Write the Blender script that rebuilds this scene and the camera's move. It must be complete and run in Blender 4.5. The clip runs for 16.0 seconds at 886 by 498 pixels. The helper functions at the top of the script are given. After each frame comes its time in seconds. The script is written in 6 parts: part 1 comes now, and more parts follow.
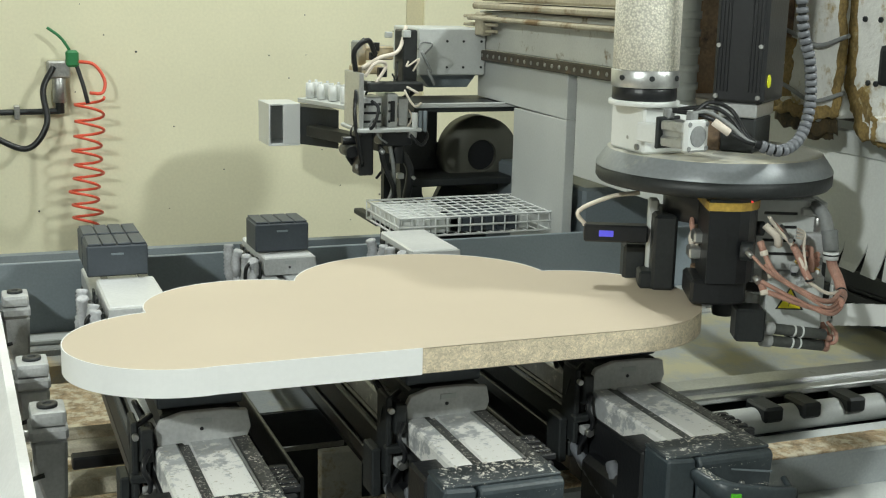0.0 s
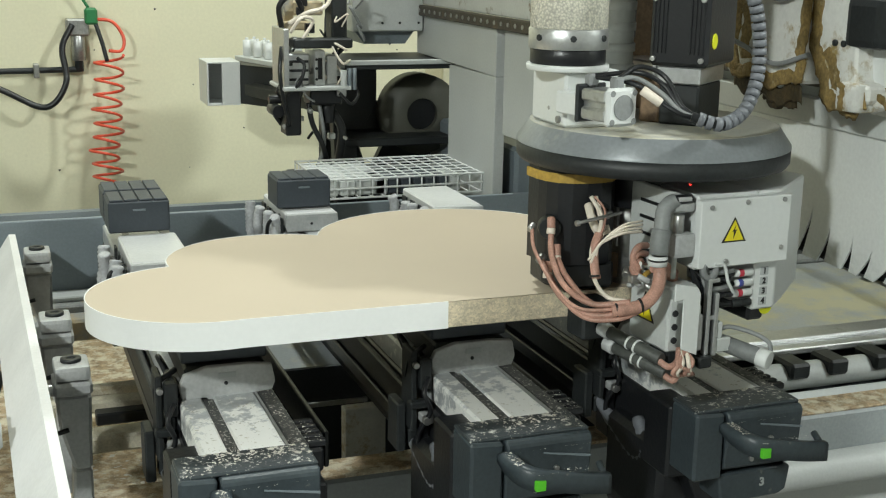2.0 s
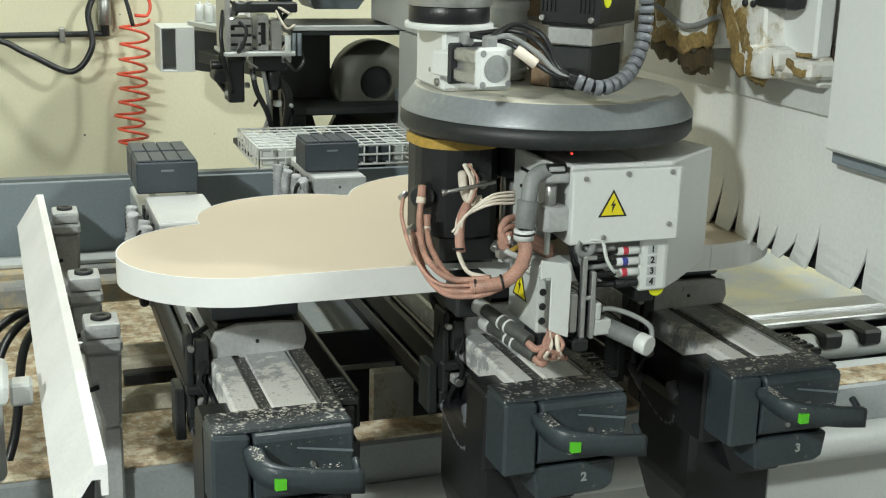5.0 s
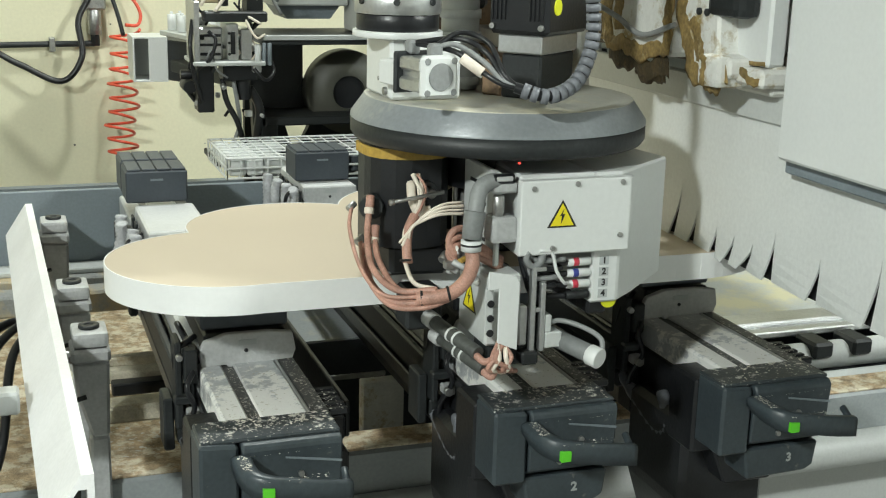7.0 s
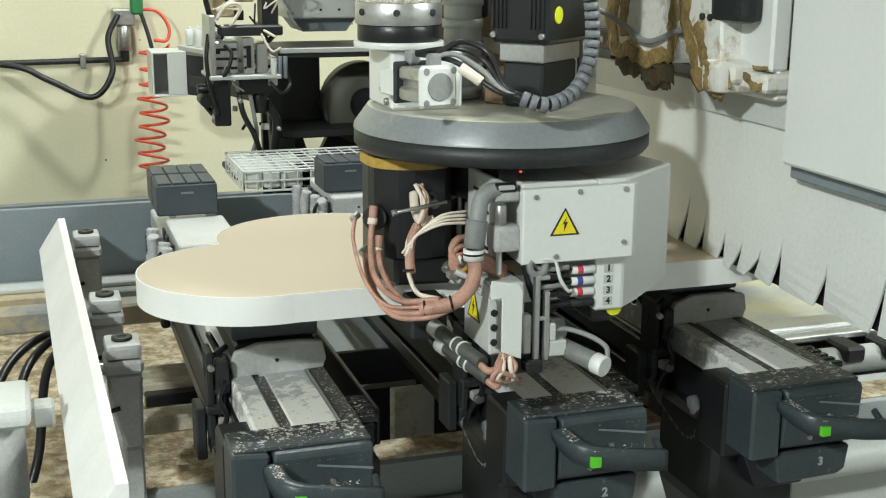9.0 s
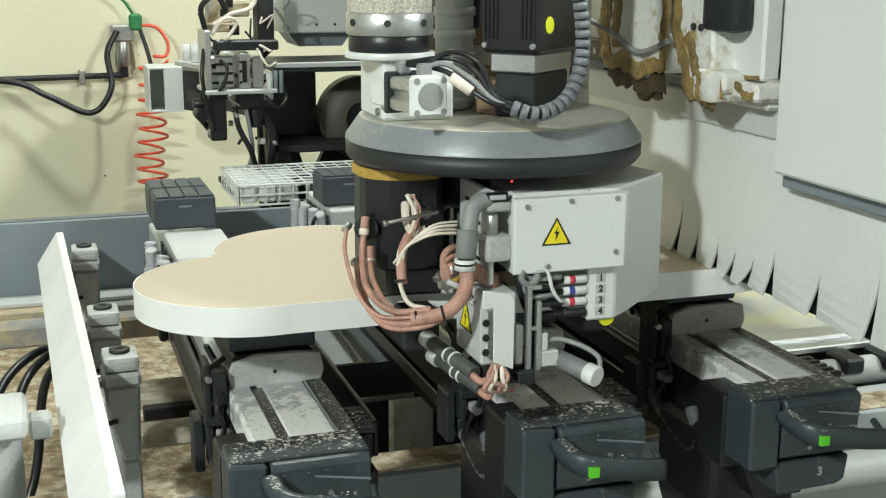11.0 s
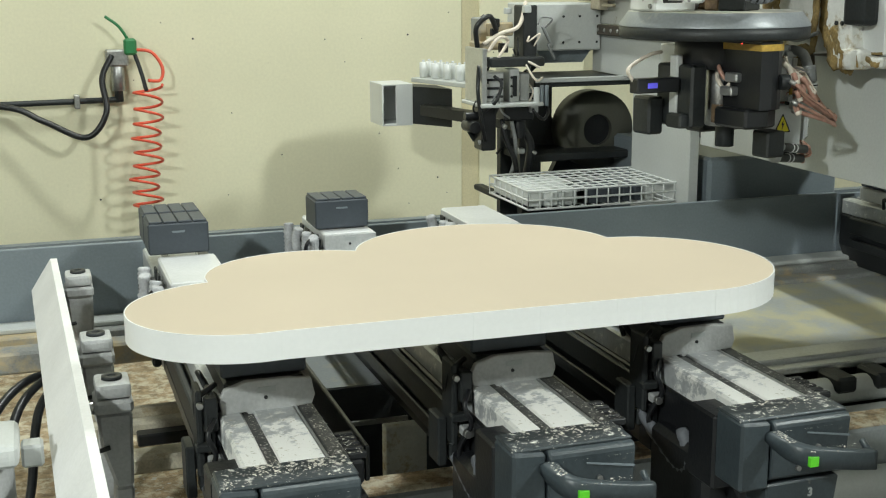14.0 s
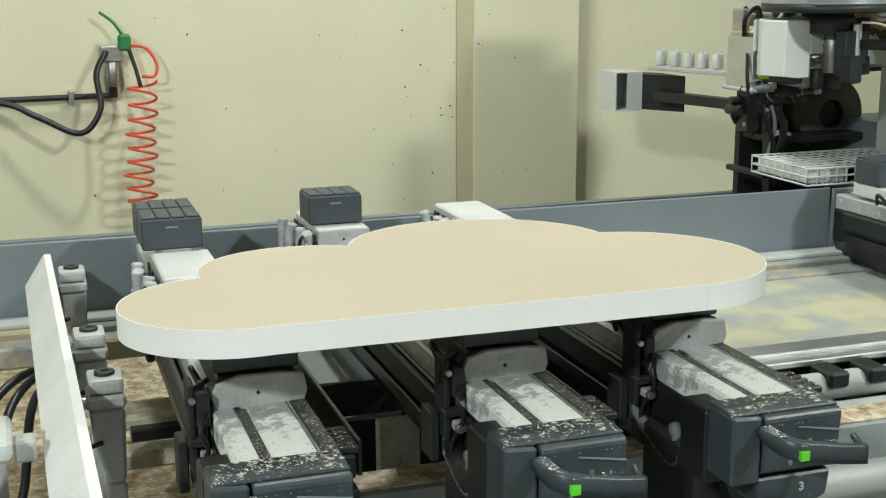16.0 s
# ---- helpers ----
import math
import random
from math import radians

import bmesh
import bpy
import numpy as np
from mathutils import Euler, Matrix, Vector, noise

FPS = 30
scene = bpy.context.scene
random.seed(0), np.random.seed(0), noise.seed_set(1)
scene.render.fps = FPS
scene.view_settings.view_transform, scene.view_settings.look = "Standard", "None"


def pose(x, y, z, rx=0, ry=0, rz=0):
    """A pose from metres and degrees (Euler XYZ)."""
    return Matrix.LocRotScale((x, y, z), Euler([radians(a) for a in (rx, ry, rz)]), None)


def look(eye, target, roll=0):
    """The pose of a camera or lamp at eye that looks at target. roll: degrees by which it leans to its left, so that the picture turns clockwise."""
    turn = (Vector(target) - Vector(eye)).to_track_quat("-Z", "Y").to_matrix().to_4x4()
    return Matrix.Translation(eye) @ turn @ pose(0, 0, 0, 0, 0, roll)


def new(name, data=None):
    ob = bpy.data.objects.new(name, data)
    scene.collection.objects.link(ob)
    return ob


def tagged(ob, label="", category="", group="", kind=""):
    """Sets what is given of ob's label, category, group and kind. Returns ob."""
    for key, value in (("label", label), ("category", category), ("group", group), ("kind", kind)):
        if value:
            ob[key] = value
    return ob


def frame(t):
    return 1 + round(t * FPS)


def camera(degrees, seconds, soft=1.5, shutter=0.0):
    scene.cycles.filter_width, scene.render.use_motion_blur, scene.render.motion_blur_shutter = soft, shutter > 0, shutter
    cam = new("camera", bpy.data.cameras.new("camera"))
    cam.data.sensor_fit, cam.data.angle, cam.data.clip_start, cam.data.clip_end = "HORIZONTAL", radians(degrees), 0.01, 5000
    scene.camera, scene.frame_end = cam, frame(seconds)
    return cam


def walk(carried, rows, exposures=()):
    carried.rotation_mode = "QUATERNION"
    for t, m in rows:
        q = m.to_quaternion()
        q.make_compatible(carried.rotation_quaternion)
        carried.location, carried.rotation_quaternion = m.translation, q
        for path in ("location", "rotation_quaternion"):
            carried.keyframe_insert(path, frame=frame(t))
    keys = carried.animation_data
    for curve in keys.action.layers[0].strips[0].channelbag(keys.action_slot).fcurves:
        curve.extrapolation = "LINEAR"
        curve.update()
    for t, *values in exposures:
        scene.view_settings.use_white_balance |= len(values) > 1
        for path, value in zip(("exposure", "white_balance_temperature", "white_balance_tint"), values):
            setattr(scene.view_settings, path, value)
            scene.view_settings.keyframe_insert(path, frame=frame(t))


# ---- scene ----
cam = camera(39.5, 16.0, soft=1.15)
PATH = [
    (0, (0.174, 0.244, 1.452), (0.881, 2.067, 1.033), 1.3),
    (0.5, (0.176, 0.249, 1.448), (0.884, 2.068, 1.011), 1.2),
    (1, (0.178, 0.257, 1.444), (0.884, 2.073, 0.992), 1.0),
    (1.5, (0.175, 0.264, 1.438), (0.859, 2.085, 0.972), 1.1),
    (2, (0.172, 0.266, 1.434), (0.847, 2.086, 0.954), 1.0),
    (2.5, (0.167, 0.274, 1.427), (0.838, 2.092, 0.932), 1.3),
    (3, (0.162, 0.277, 1.421), (0.813, 2.099, 0.914), 1.1),
    (3.5, (0.158, 0.283, 1.417), (0.794, 2.107, 0.9), 1.3),
    (4, (0.154, 0.286, 1.411), (0.787, 2.111, 0.891), 1.4),
    (6.5, (0.162, 0.291, 1.403), (0.827, 2.106, 0.89), 1.4),
    (7, (0.161, 0.292, 1.401), (0.819, 2.113, 0.899), 1.5),
    (7.5, (0.156, 0.288, 1.4), (0.8, 2.116, 0.904), 1.5),
    (8, (0.157, 0.285, 1.401), (0.786, 2.119, 0.91), 0.9),
    (10.5, (0.163, 0.279, 1.396), (0.772, 2.124, 0.921), 0.2),
    (11, (0.163, 0.279, 1.392), (0.778, 2.125, 0.932), 0.2),
    (11.5, (0.165, 0.276, 1.391), (0.782, 2.125, 0.941), -0.2),
    (12, (0.167, 0.276, 1.393), (0.783, 2.126, 0.947), -0.4),
    (12.5, (0.164, 0.275, 1.391), (0.778, 2.125, 0.947), -0.4),
    (13, (0.162, 0.272, 1.394), (0.779, 2.124, 0.956), -0.0),
    (13.5, (0.166, 0.266, 1.4), (0.781, 2.119, 0.967), -0.1),
    (14, (0.174, 0.267, 1.403), (0.793, 2.12, 0.972), -0.3),
    (14.5, (0.176, 0.263, 1.406), (0.797, 2.114, 0.971), -0.3),
    (15, (0.18, 0.264, 1.404), (0.799, 2.112, 0.957), -0.2),
    (15.5, (0.186, 0.266, 1.405), (0.802, 2.115, 0.958), -0.6),
    (16, (0.179, 0.263, 1.402), (0.803, 2.112, 0.965), -0.3),
]
walk(cam, [(t, look(eye, target, roll)) for t, eye, target, roll in PATH],
     exposures=[(0.0, 0.07), (1.5, 0.08), (3.0, 0.17), (7.0, 0.34), (12.5, 0.38), (13.3, 0.26), (14.0, 0.1), (16.0, 0.07)])

# ---------------------------------------------------------------- light
world = bpy.data.worlds.new("hall")
scene.world = world
world.use_nodes = True
world.node_tree.nodes["Background"].inputs[0].default_value = (0.9, 0.95, 1.0, 1)
world.node_tree.nodes["Background"].inputs[1].default_value = 0.15
LAMPS = [(4.2, -1.0, 4.3, 0.45, 0.5, 280.0), (-2.2, -0.9, 3.1, 0.22, 0.3, 195.0), (0.95, 3.6, 4.1, 0.2, 0.3, 75.0)]
LAMP_COLOUR = (0.918, 0.985, 0.936)


# ---------------------------------------------------------------- materials
def mat(name, col, rough=0.5, metal=0.0, vary=0.12, scale=12.0, bump=0.05, fine=160.0, dirt=None, dirt_at=0.6, dirt_scale=6.0, spec=0.5, emit=None):
    m = bpy.data.materials.new(name)
    m.use_nodes = True
    n, l = m.node_tree.nodes, m.node_tree.links
    b = n["Principled BSDF"]
    b.inputs["Roughness"].default_value, b.inputs["Metallic"].default_value = rough, metal
    b.inputs["Specular IOR Level"].default_value = spec
    tc = n.new("ShaderNodeTexCoord")
    big = n.new("ShaderNodeTexNoise")
    big.inputs["Scale"].default_value, big.inputs["Detail"].default_value = scale, 5
    l.new(tc.outputs["Object"], big.inputs["Vector"])
    small = n.new("ShaderNodeTexNoise")
    small.inputs["Scale"].default_value, small.inputs["Detail"].default_value = fine, 3
    l.new(tc.outputs["Object"], small.inputs["Vector"])
    ramp = n.new("ShaderNodeMapRange")
    ramp.inputs["From Min"].default_value, ramp.inputs["From Max"].default_value = 0.3, 0.7
    ramp.inputs["To Min"].default_value, ramp.inputs["To Max"].default_value = 1 - vary, 1 + vary
    l.new(big.outputs["Fac"], ramp.inputs["Value"])
    ramp2 = n.new("ShaderNodeMapRange")
    ramp2.inputs["From Min"].default_value, ramp2.inputs["From Max"].default_value = 0.3, 0.7
    ramp2.inputs["To Min"].default_value, ramp2.inputs["To Max"].default_value = 1 - vary * 0.6, 1 + vary * 0.6
    l.new(small.outputs["Fac"], ramp2.inputs["Value"])
    mul = n.new("ShaderNodeMath")
    mul.operation = "MULTIPLY"
    l.new(ramp.outputs[0], mul.inputs[0]), l.new(ramp2.outputs[0], mul.inputs[1])
    tint = n.new("ShaderNodeVectorMath")
    tint.operation = "SCALE"
    tint.inputs[0].default_value = col
    l.new(mul.outputs[0], tint.inputs["Scale"])
    colour = tint.outputs["Vector"]
    if dirt:
        dn = n.new("ShaderNodeTexNoise")
        dn.inputs["Scale"].default_value, dn.inputs["Detail"].default_value, dn.inputs["Roughness"].default_value = dirt_scale, 8, 0.7
        l.new(tc.outputs["Object"], dn.inputs["Vector"])
        dr = n.new("ShaderNodeMapRange")
        dr.inputs["From Min"].default_value, dr.inputs["From Max"].default_value = dirt_at, dirt_at + 0.12
        l.new(dn.outputs["Fac"], dr.inputs["Value"])
        mix = n.new("ShaderNodeMix")
        mix.data_type = "RGBA"
        mix.inputs["B"].default_value = (*dirt, 1)
        l.new(dr.outputs[0], mix.inputs["Factor"]), l.new(colour, mix.inputs["A"])
        colour = mix.outputs["Result"]
        rr = n.new("ShaderNodeMapRange")
        rr.inputs["To Min"].default_value, rr.inputs["To Max"].default_value = rough, max(rough, 0.75)
        l.new(dr.outputs[0], rr.inputs["Value"]), l.new(rr.outputs[0], b.inputs["Roughness"])
    l.new(colour, b.inputs["Base Color"])
    if bump:
        bp = n.new("ShaderNodeBump")
        bp.inputs["Strength"].default_value, bp.inputs["Distance"].default_value = min(1, bump * 4), 0.002
        l.new(small.outputs["Fac"], bp.inputs["Height"]), l.new(bp.outputs[0], b.inputs["Normal"])
    if emit:
        b.inputs["Emission Color"].default_value, b.inputs["Emission Strength"].default_value = (*emit[:3], 1), emit[3]
    return m


WOOD_DUST = (0.55, 0.42, 0.24)
M_wall = mat("painted_wall", (0.78, 0.745, 0.54), 0.6, vary=0.05, scale=1.6, fine=90, bump=0.03, dirt=(0.5, 0.45, 0.3), dirt_at=0.66, dirt_scale=5)
M_wall_dark = mat("wall_joint_paint", (0.62, 0.56, 0.36), 0.6, vary=0.12, scale=3, dirt=(0.36, 0.33, 0.22), dirt_at=0.58, dirt_scale=3)
M_floor = mat("hall_floor", (0.16, 0.16, 0.15), 0.7, vary=0.2, scale=3)
M_ceiling = mat("hall_ceiling", (0.7, 0.7, 0.68), 0.8, vary=0.04)
M_hall = mat("hall_wall", (0.6, 0.6, 0.57), 0.8, vary=0.05)
M_mdf = mat("raw_board_face", (0.56, 0.475, 0.365), 0.62, vary=0.035, scale=3, fine=420, bump=0.02)
M_band = mat("white_band", (0.83, 0.84, 0.83), 0.4, vary=0.02, bump=0.0)
M_plate = mat("blue_grey_paint", (0.2, 0.235, 0.26), 0.45, vary=0.1, scale=4, dirt=(0.32, 0.33, 0.31), dirt_at=0.62, dirt_scale=5)
M_lgrey = mat("light_grey_paint", (0.55, 0.57, 0.56), 0.45, vary=0.06, scale=3, dirt=(0.4, 0.36, 0.25), dirt_at=0.68, dirt_scale=4)
M_white = mat("white_paint", (0.74, 0.76, 0.75), 0.38, vary=0.03, scale=4, bump=0.008, dirt=(0.45, 0.42, 0.34), dirt_at=0.74, dirt_scale=9)
M_anth = mat("anthracite_paint", (0.045, 0.058, 0.066), 0.38, vary=0.18, scale=9, dirt=(0.24, 0.23, 0.2), dirt_at=0.66, dirt_scale=30)
# dark paint; also stands in for shade in gaps, in the void and on pod decks
M_dark = mat("dark_paint_and_shade", (0.018, 0.021, 0.022), 0.5, vary=0.3, scale=8, dirt=(0.12, 0.11, 0.08), dirt_at=0.68, dirt_scale=14)
# black plastic; also the shade seen through the curtain slits
M_black = mat("black_plastic_and_shade", (0.012, 0.013, 0.015), 0.35, vary=0.2, scale=10)
M_cup = mat("suction_block_plastic", (0.055, 0.066, 0.08), 0.5, vary=0.1, scale=14, bump=0.04)
M_alu = mat("aluminium", (0.62, 0.63, 0.63), 0.34, metal=0.85, vary=0.1, scale=10, dirt=(0.5, 0.5, 0.47), dirt_at=0.6, dirt_scale=22)
M_steel = mat("worn_steel", (0.42, 0.42, 0.41), 0.4, metal=0.9, vary=0.2, scale=20)
M_cast = mat("cast_aluminium", (0.47, 0.48, 0.48), 0.5, metal=0.15, vary=0.12, scale=20, bump=0.1, dirt=(0.55, 0.54, 0.48), dirt_at=0.62, dirt_scale=20)
M_dustbed = mat("sawdust", (0.4, 0.3, 0.19), 0.9, vary=0.4, scale=45, fine=260, bump=0.25, dirt=(0.68, 0.62, 0.48), dirt_at=0.47, dirt_scale=24)
M_dusty = mat("dust_covered_grey", (0.3, 0.31, 0.3), 0.6, vary=0.2, scale=6, dirt=(0.5, 0.41, 0.26), dirt_at=0.46, dirt_scale=7)
M_dustrail = mat("rail_under_pale_sawdust", (0.5, 0.46, 0.36), 0.75, vary=0.2, scale=30, fine=260, bump=0.2, dirt=(0.33, 0.26, 0.16), dirt_at=0.56, dirt_scale=18)
M_dusttray = mat("chute_sheet_yellowed_by_dust", (0.4, 0.42, 0.41), 0.42, vary=0.1, scale=5, dirt=(0.56, 0.53, 0.36), dirt_at=0.46, dirt_scale=3.5)
M_tray = mat("grey_chute_sheet", (0.3, 0.325, 0.33), 0.42, vary=0.1, scale=5, dirt=(0.48, 0.45, 0.34), dirt_at=0.6, dirt_scale=4)
M_chip = mat("chip_white", (0.6, 0.58, 0.52), 0.8, vary=0.15)
M_rust = mat("rusty_plate", (0.2, 0.13, 0.075), 0.6, vary=0.35, scale=14, dirt=(0.07, 0.05, 0.04), dirt_at=0.52, dirt_scale=18)
M_foam = mat("dust_caked_bracket", (0.72, 0.72, 0.68), 0.6, vary=0.08, scale=10, fine=120, bump=0.2, dirt=(0.36, 0.27, 0.11), dirt_at=0.53, dirt_scale=17)
M_railsteel = mat("dark_dusty_rail", (0.075, 0.062, 0.046), 0.5, metal=0.2, vary=0.3, scale=20, dirt=(0.22, 0.16, 0.09), dirt_at=0.58, dirt_scale=14)
M_ledge = mat("grimy_ledge_paint", (0.4, 0.36, 0.27), 0.6, vary=0.2, scale=7, fine=140, bump=0.15, dirt=(0.17, 0.11, 0.05), dirt_at=0.5, dirt_scale=6)
M_gunk = mat("caked_brown_glue_dust", (0.26, 0.18, 0.065), 0.7, vary=0.35, scale=40, fine=160, bump=0.3, dirt=(0.5, 0.42, 0.25), dirt_at=0.58, dirt_scale=30)
M_crustdark = mat("dark_caked_grease", (0.05, 0.035, 0.014), 0.7, vary=0.4, scale=40, fine=160, bump=0.3, dirt=(0.2, 0.14, 0.06), dirt_at=0.58, dirt_scale=30)
M_grime = mat("white_paint_with_brown_grime", (0.62, 0.63, 0.6), 0.5, vary=0.08, scale=6, dirt=(0.2, 0.14, 0.06), dirt_at=0.6, dirt_scale=16)
M_green = mat("green_plastic", (0.12, 0.62, 0.03), 0.4, vary=0.05)
M_yellow = mat("yellow_label", (0.85, 0.72, 0.02), 0.4, vary=0.03, bump=0)
M_ybelt = mat("yellow_plastic", (0.75, 0.78, 0.02), 0.4, vary=0.03, bump=0)
M_brass = mat("ochre_insulation", (0.42, 0.27, 0.05), 0.5, vary=0.25, scale=18)
M_red = mat("red_hose", (0.75, 0.1, 0.05), 0.35, vary=0.08, bump=0)
M_pink = mat("copper_sleeve", (0.47, 0.26, 0.2), 0.45, vary=0.3, scale=40, fine=500, bump=0.08)
M_cream = mat("cream_sleeve", (0.78, 0.7, 0.6), 0.45, vary=0.08)
M_ghose = mat("grey_hose", (0.25, 0.26, 0.26), 0.5, vary=0.12, scale=20)
M_cuff = mat("grey_rubber_cuff", (0.2, 0.21, 0.21), 0.55, vary=0.15, scale=25)
M_tubedark = mat("olive_grey_tube", (0.075, 0.08, 0.074), 0.5, vary=0.25, scale=30)
M_hose = mat("black_ribbed_hose", (0.17, 0.18, 0.2), 0.4, vary=0.15, scale=20)
M_reel = mat("edging_reel", (0.085, 0.085, 0.068), 0.5, vary=0.08, scale=6)
M_redtape = mat("red_marking", (0.6, 0.05, 0.08), 0.45, vary=0.05, bump=0)
M_bluetape = mat("blue_marking", (0.05, 0.07, 0.32), 0.45, vary=0.05, bump=0)
M_vgreen = mat("green_valve", (0.03, 0.2, 0.07), 0.4)
M_led = mat("blue_lamp", (0.1, 0.1, 0.6), 0.3, emit=(0.12, 0.1, 0.8, 0.45), bump=0)
M_ledr = mat("red_lamp", (0.6, 0.05, 0.05), 0.3, emit=(1.0, 0.05, 0.03, 1.0), bump=0)
M_traytop = mat("dusty_tray_top", (0.72, 0.73, 0.73), 0.4, metal=0.1, vary=0.06, scale=10)
M_curtain = mat("curtain_plastic", (0.72, 0.74, 0.73), 0.4, vary=0.06, scale=5, dirt=(0.45, 0.42, 0.34), dirt_at=0.66, dirt_scale=4)
M_bar = mat("milled_aluminium_bar", (0.84, 0.84, 0.84), 0.45, metal=0.0, vary=0.06, scale=7, dirt=(0.7, 0.7, 0.69), dirt_at=0.62, dirt_scale=9)
M_letter = mat("printed_grey", (0.4, 0.42, 0.42), 0.5, vary=0.02, bump=0)
M_ink = mat("printed_black", (0.02, 0.02, 0.02), 0.5, vary=0.02, bump=0)
M_lplate = mat("label_grey", (0.5, 0.52, 0.52), 0.5, vary=0.03, bump=0)


def dusted(name, col, dust, lean, scale, at):
    """A bare strip on which dust lies in blots, thicker towards the front end."""
    m = mat(name, col, 0.34, metal=0.25, vary=0.14, scale=9, fine=120, bump=0.06)
    n, l = m.node_tree.nodes, m.node_tree.links
    b = n["Principled BSDF"]
    src = b.inputs["Base Color"].links[0].from_socket
    tc = [x for x in n if x.type == "TEX_COORD"][0]
    sep = n.new("ShaderNodeSeparateXYZ")
    l.new(tc.outputs["Object"], sep.inputs[0])
    grad = n.new("ShaderNodeMapRange")
    grad.inputs["From Min"].default_value, grad.inputs["From Max"].default_value = 1.98, 1.76
    grad.inputs["To Min"].default_value, grad.inputs["To Max"].default_value = 0.0, lean
    l.new(sep.outputs["Y"], grad.inputs["Value"])
    no = n.new("ShaderNodeTexNoise")
    no.inputs["Scale"].default_value, no.inputs["Detail"].default_value, no.inputs["Roughness"].default_value = scale, 9, 0.72
    l.new(tc.outputs["Object"], no.inputs["Vector"])
    add = n.new("ShaderNodeMath")
    l.new(no.outputs["Fac"], add.inputs[0]), l.new(grad.outputs[0], add.inputs[1])
    cut = n.new("ShaderNodeMapRange")
    cut.inputs["From Min"].default_value, cut.inputs["From Max"].default_value = at, at + 0.07
    l.new(add.outputs[0], cut.inputs["Value"])
    mix = n.new("ShaderNodeMix")
    mix.data_type = "RGBA"
    mix.inputs["B"].default_value = (*dust, 1)
    l.new(cut.outputs[0], mix.inputs["Factor"]), l.new(src, mix.inputs["A"]), l.new(mix.outputs["Result"], b.inputs["Base Color"])
    rr = n.new("ShaderNodeMapRange")
    rr.inputs["To Min"].default_value, rr.inputs["To Max"].default_value = 0.34, 0.85
    l.new(cut.outputs[0], rr.inputs["Value"]), l.new(rr.outputs[0], b.inputs["Roughness"])
    return m


def chipboard():
    m = mat("raw_particle_board", (0.73, 0.63, 0.46), 0.85, vary=0.14, scale=60, fine=500, bump=0.2)
    n, l = m.node_tree.nodes, m.node_tree.links
    b = n["Principled BSDF"]
    src = b.inputs["Base Color"].links[0].from_socket
    tc = [x for x in n if x.type == "TEX_COORD"][0]
    v = n.new("ShaderNodeTexVoronoi")
    v.inputs["Scale"].default_value = 380
    l.new(tc.outputs["Object"], v.inputs["Vector"])
    mr = n.new("ShaderNodeMapRange")
    mr.inputs["To Min"].default_value, mr.inputs["To Max"].default_value = 0.74, 1.06
    sep = n.new("ShaderNodeSeparateColor")
    l.new(v.outputs["Color"], sep.inputs[0]), l.new(sep.outputs[0], mr.inputs["Value"])
    s = n.new("ShaderNodeVectorMath")
    s.operation = "SCALE"
    l.new(src, s.inputs[0]), l.new(mr.outputs[0], s.inputs["Scale"]), l.new(s.outputs["Vector"], b.inputs["Base Color"])
    return m


def granules():
    m = mat("glue_granulate", (0.8, 0.77, 0.66), 0.4, vary=0.08, scale=60, bump=0.0)
    n, l = m.node_tree.nodes, m.node_tree.links
    b = n["Principled BSDF"]
    src = b.inputs["Base Color"].links[0].from_socket
    tc = [x for x in n if x.type == "TEX_COORD"][0]
    v = n.new("ShaderNodeTexVoronoi")
    v.inputs["Scale"].default_value = 290
    l.new(tc.outputs["Object"], v.inputs["Vector"])
    mr = n.new("ShaderNodeMapRange")
    mr.inputs["From Min"].default_value, mr.inputs["From Max"].default_value = 0.25, 0.75
    mr.inputs["To Min"].default_value, mr.inputs["To Max"].default_value = 1.05, 0.66
    l.new(v.outputs["Distance"], mr.inputs["Value"])
    s = n.new("ShaderNodeVectorMath")
    s.operation = "SCALE"
    l.new(src, s.inputs[0]), l.new(mr.outputs[0], s.inputs["Scale"]), l.new(s.outputs["Vector"], b.inputs["Base Color"])
    bp = n.new("ShaderNodeBump")
    bp.invert = True
    bp.inputs["Strength"].default_value, bp.inputs["Distance"].default_value = 0.7, 0.002
    l.new(v.outputs["Distance"], bp.inputs["Height"]), l.new(bp.outputs[0], b.inputs["Normal"])
    return m


M_chipboard, M_granules = chipboard(), granules()
M_slide = dusted("slide_strip_with_dust", (0.5, 0.52, 0.53), (0.88, 0.88, 0.85), 0.27, 42, 0.57)
M_slidedark = dusted("dark_strip_with_dust", (0.06, 0.062, 0.06), (0.7, 0.69, 0.64), 0.06, 130, 0.6)
M_topdust = dusted("anthracite_top_with_dust", (0.055, 0.066, 0.072), (0.72, 0.71, 0.66), 0.0, 75, 0.565)
M_duct = dusted("black_duct_with_specks", (0.02, 0.022, 0.022), (0.5, 0.49, 0.45), 0.0, 160, 0.66)
M_paleblock = mat("pale_dusty_block", (0.78, 0.76, 0.68), 0.7, vary=0.08, scale=20, dirt=(0.5, 0.4, 0.22), dirt_at=0.55, dirt_scale=22)
M_foil = mat("crumpled_grey_sleeve", (0.5, 0.51, 0.53), 0.45, vary=0.2, scale=45, fine=200, bump=0.15)


# ---------------------------------------------------------------- mesh helpers
def B():
    return bmesh.new()


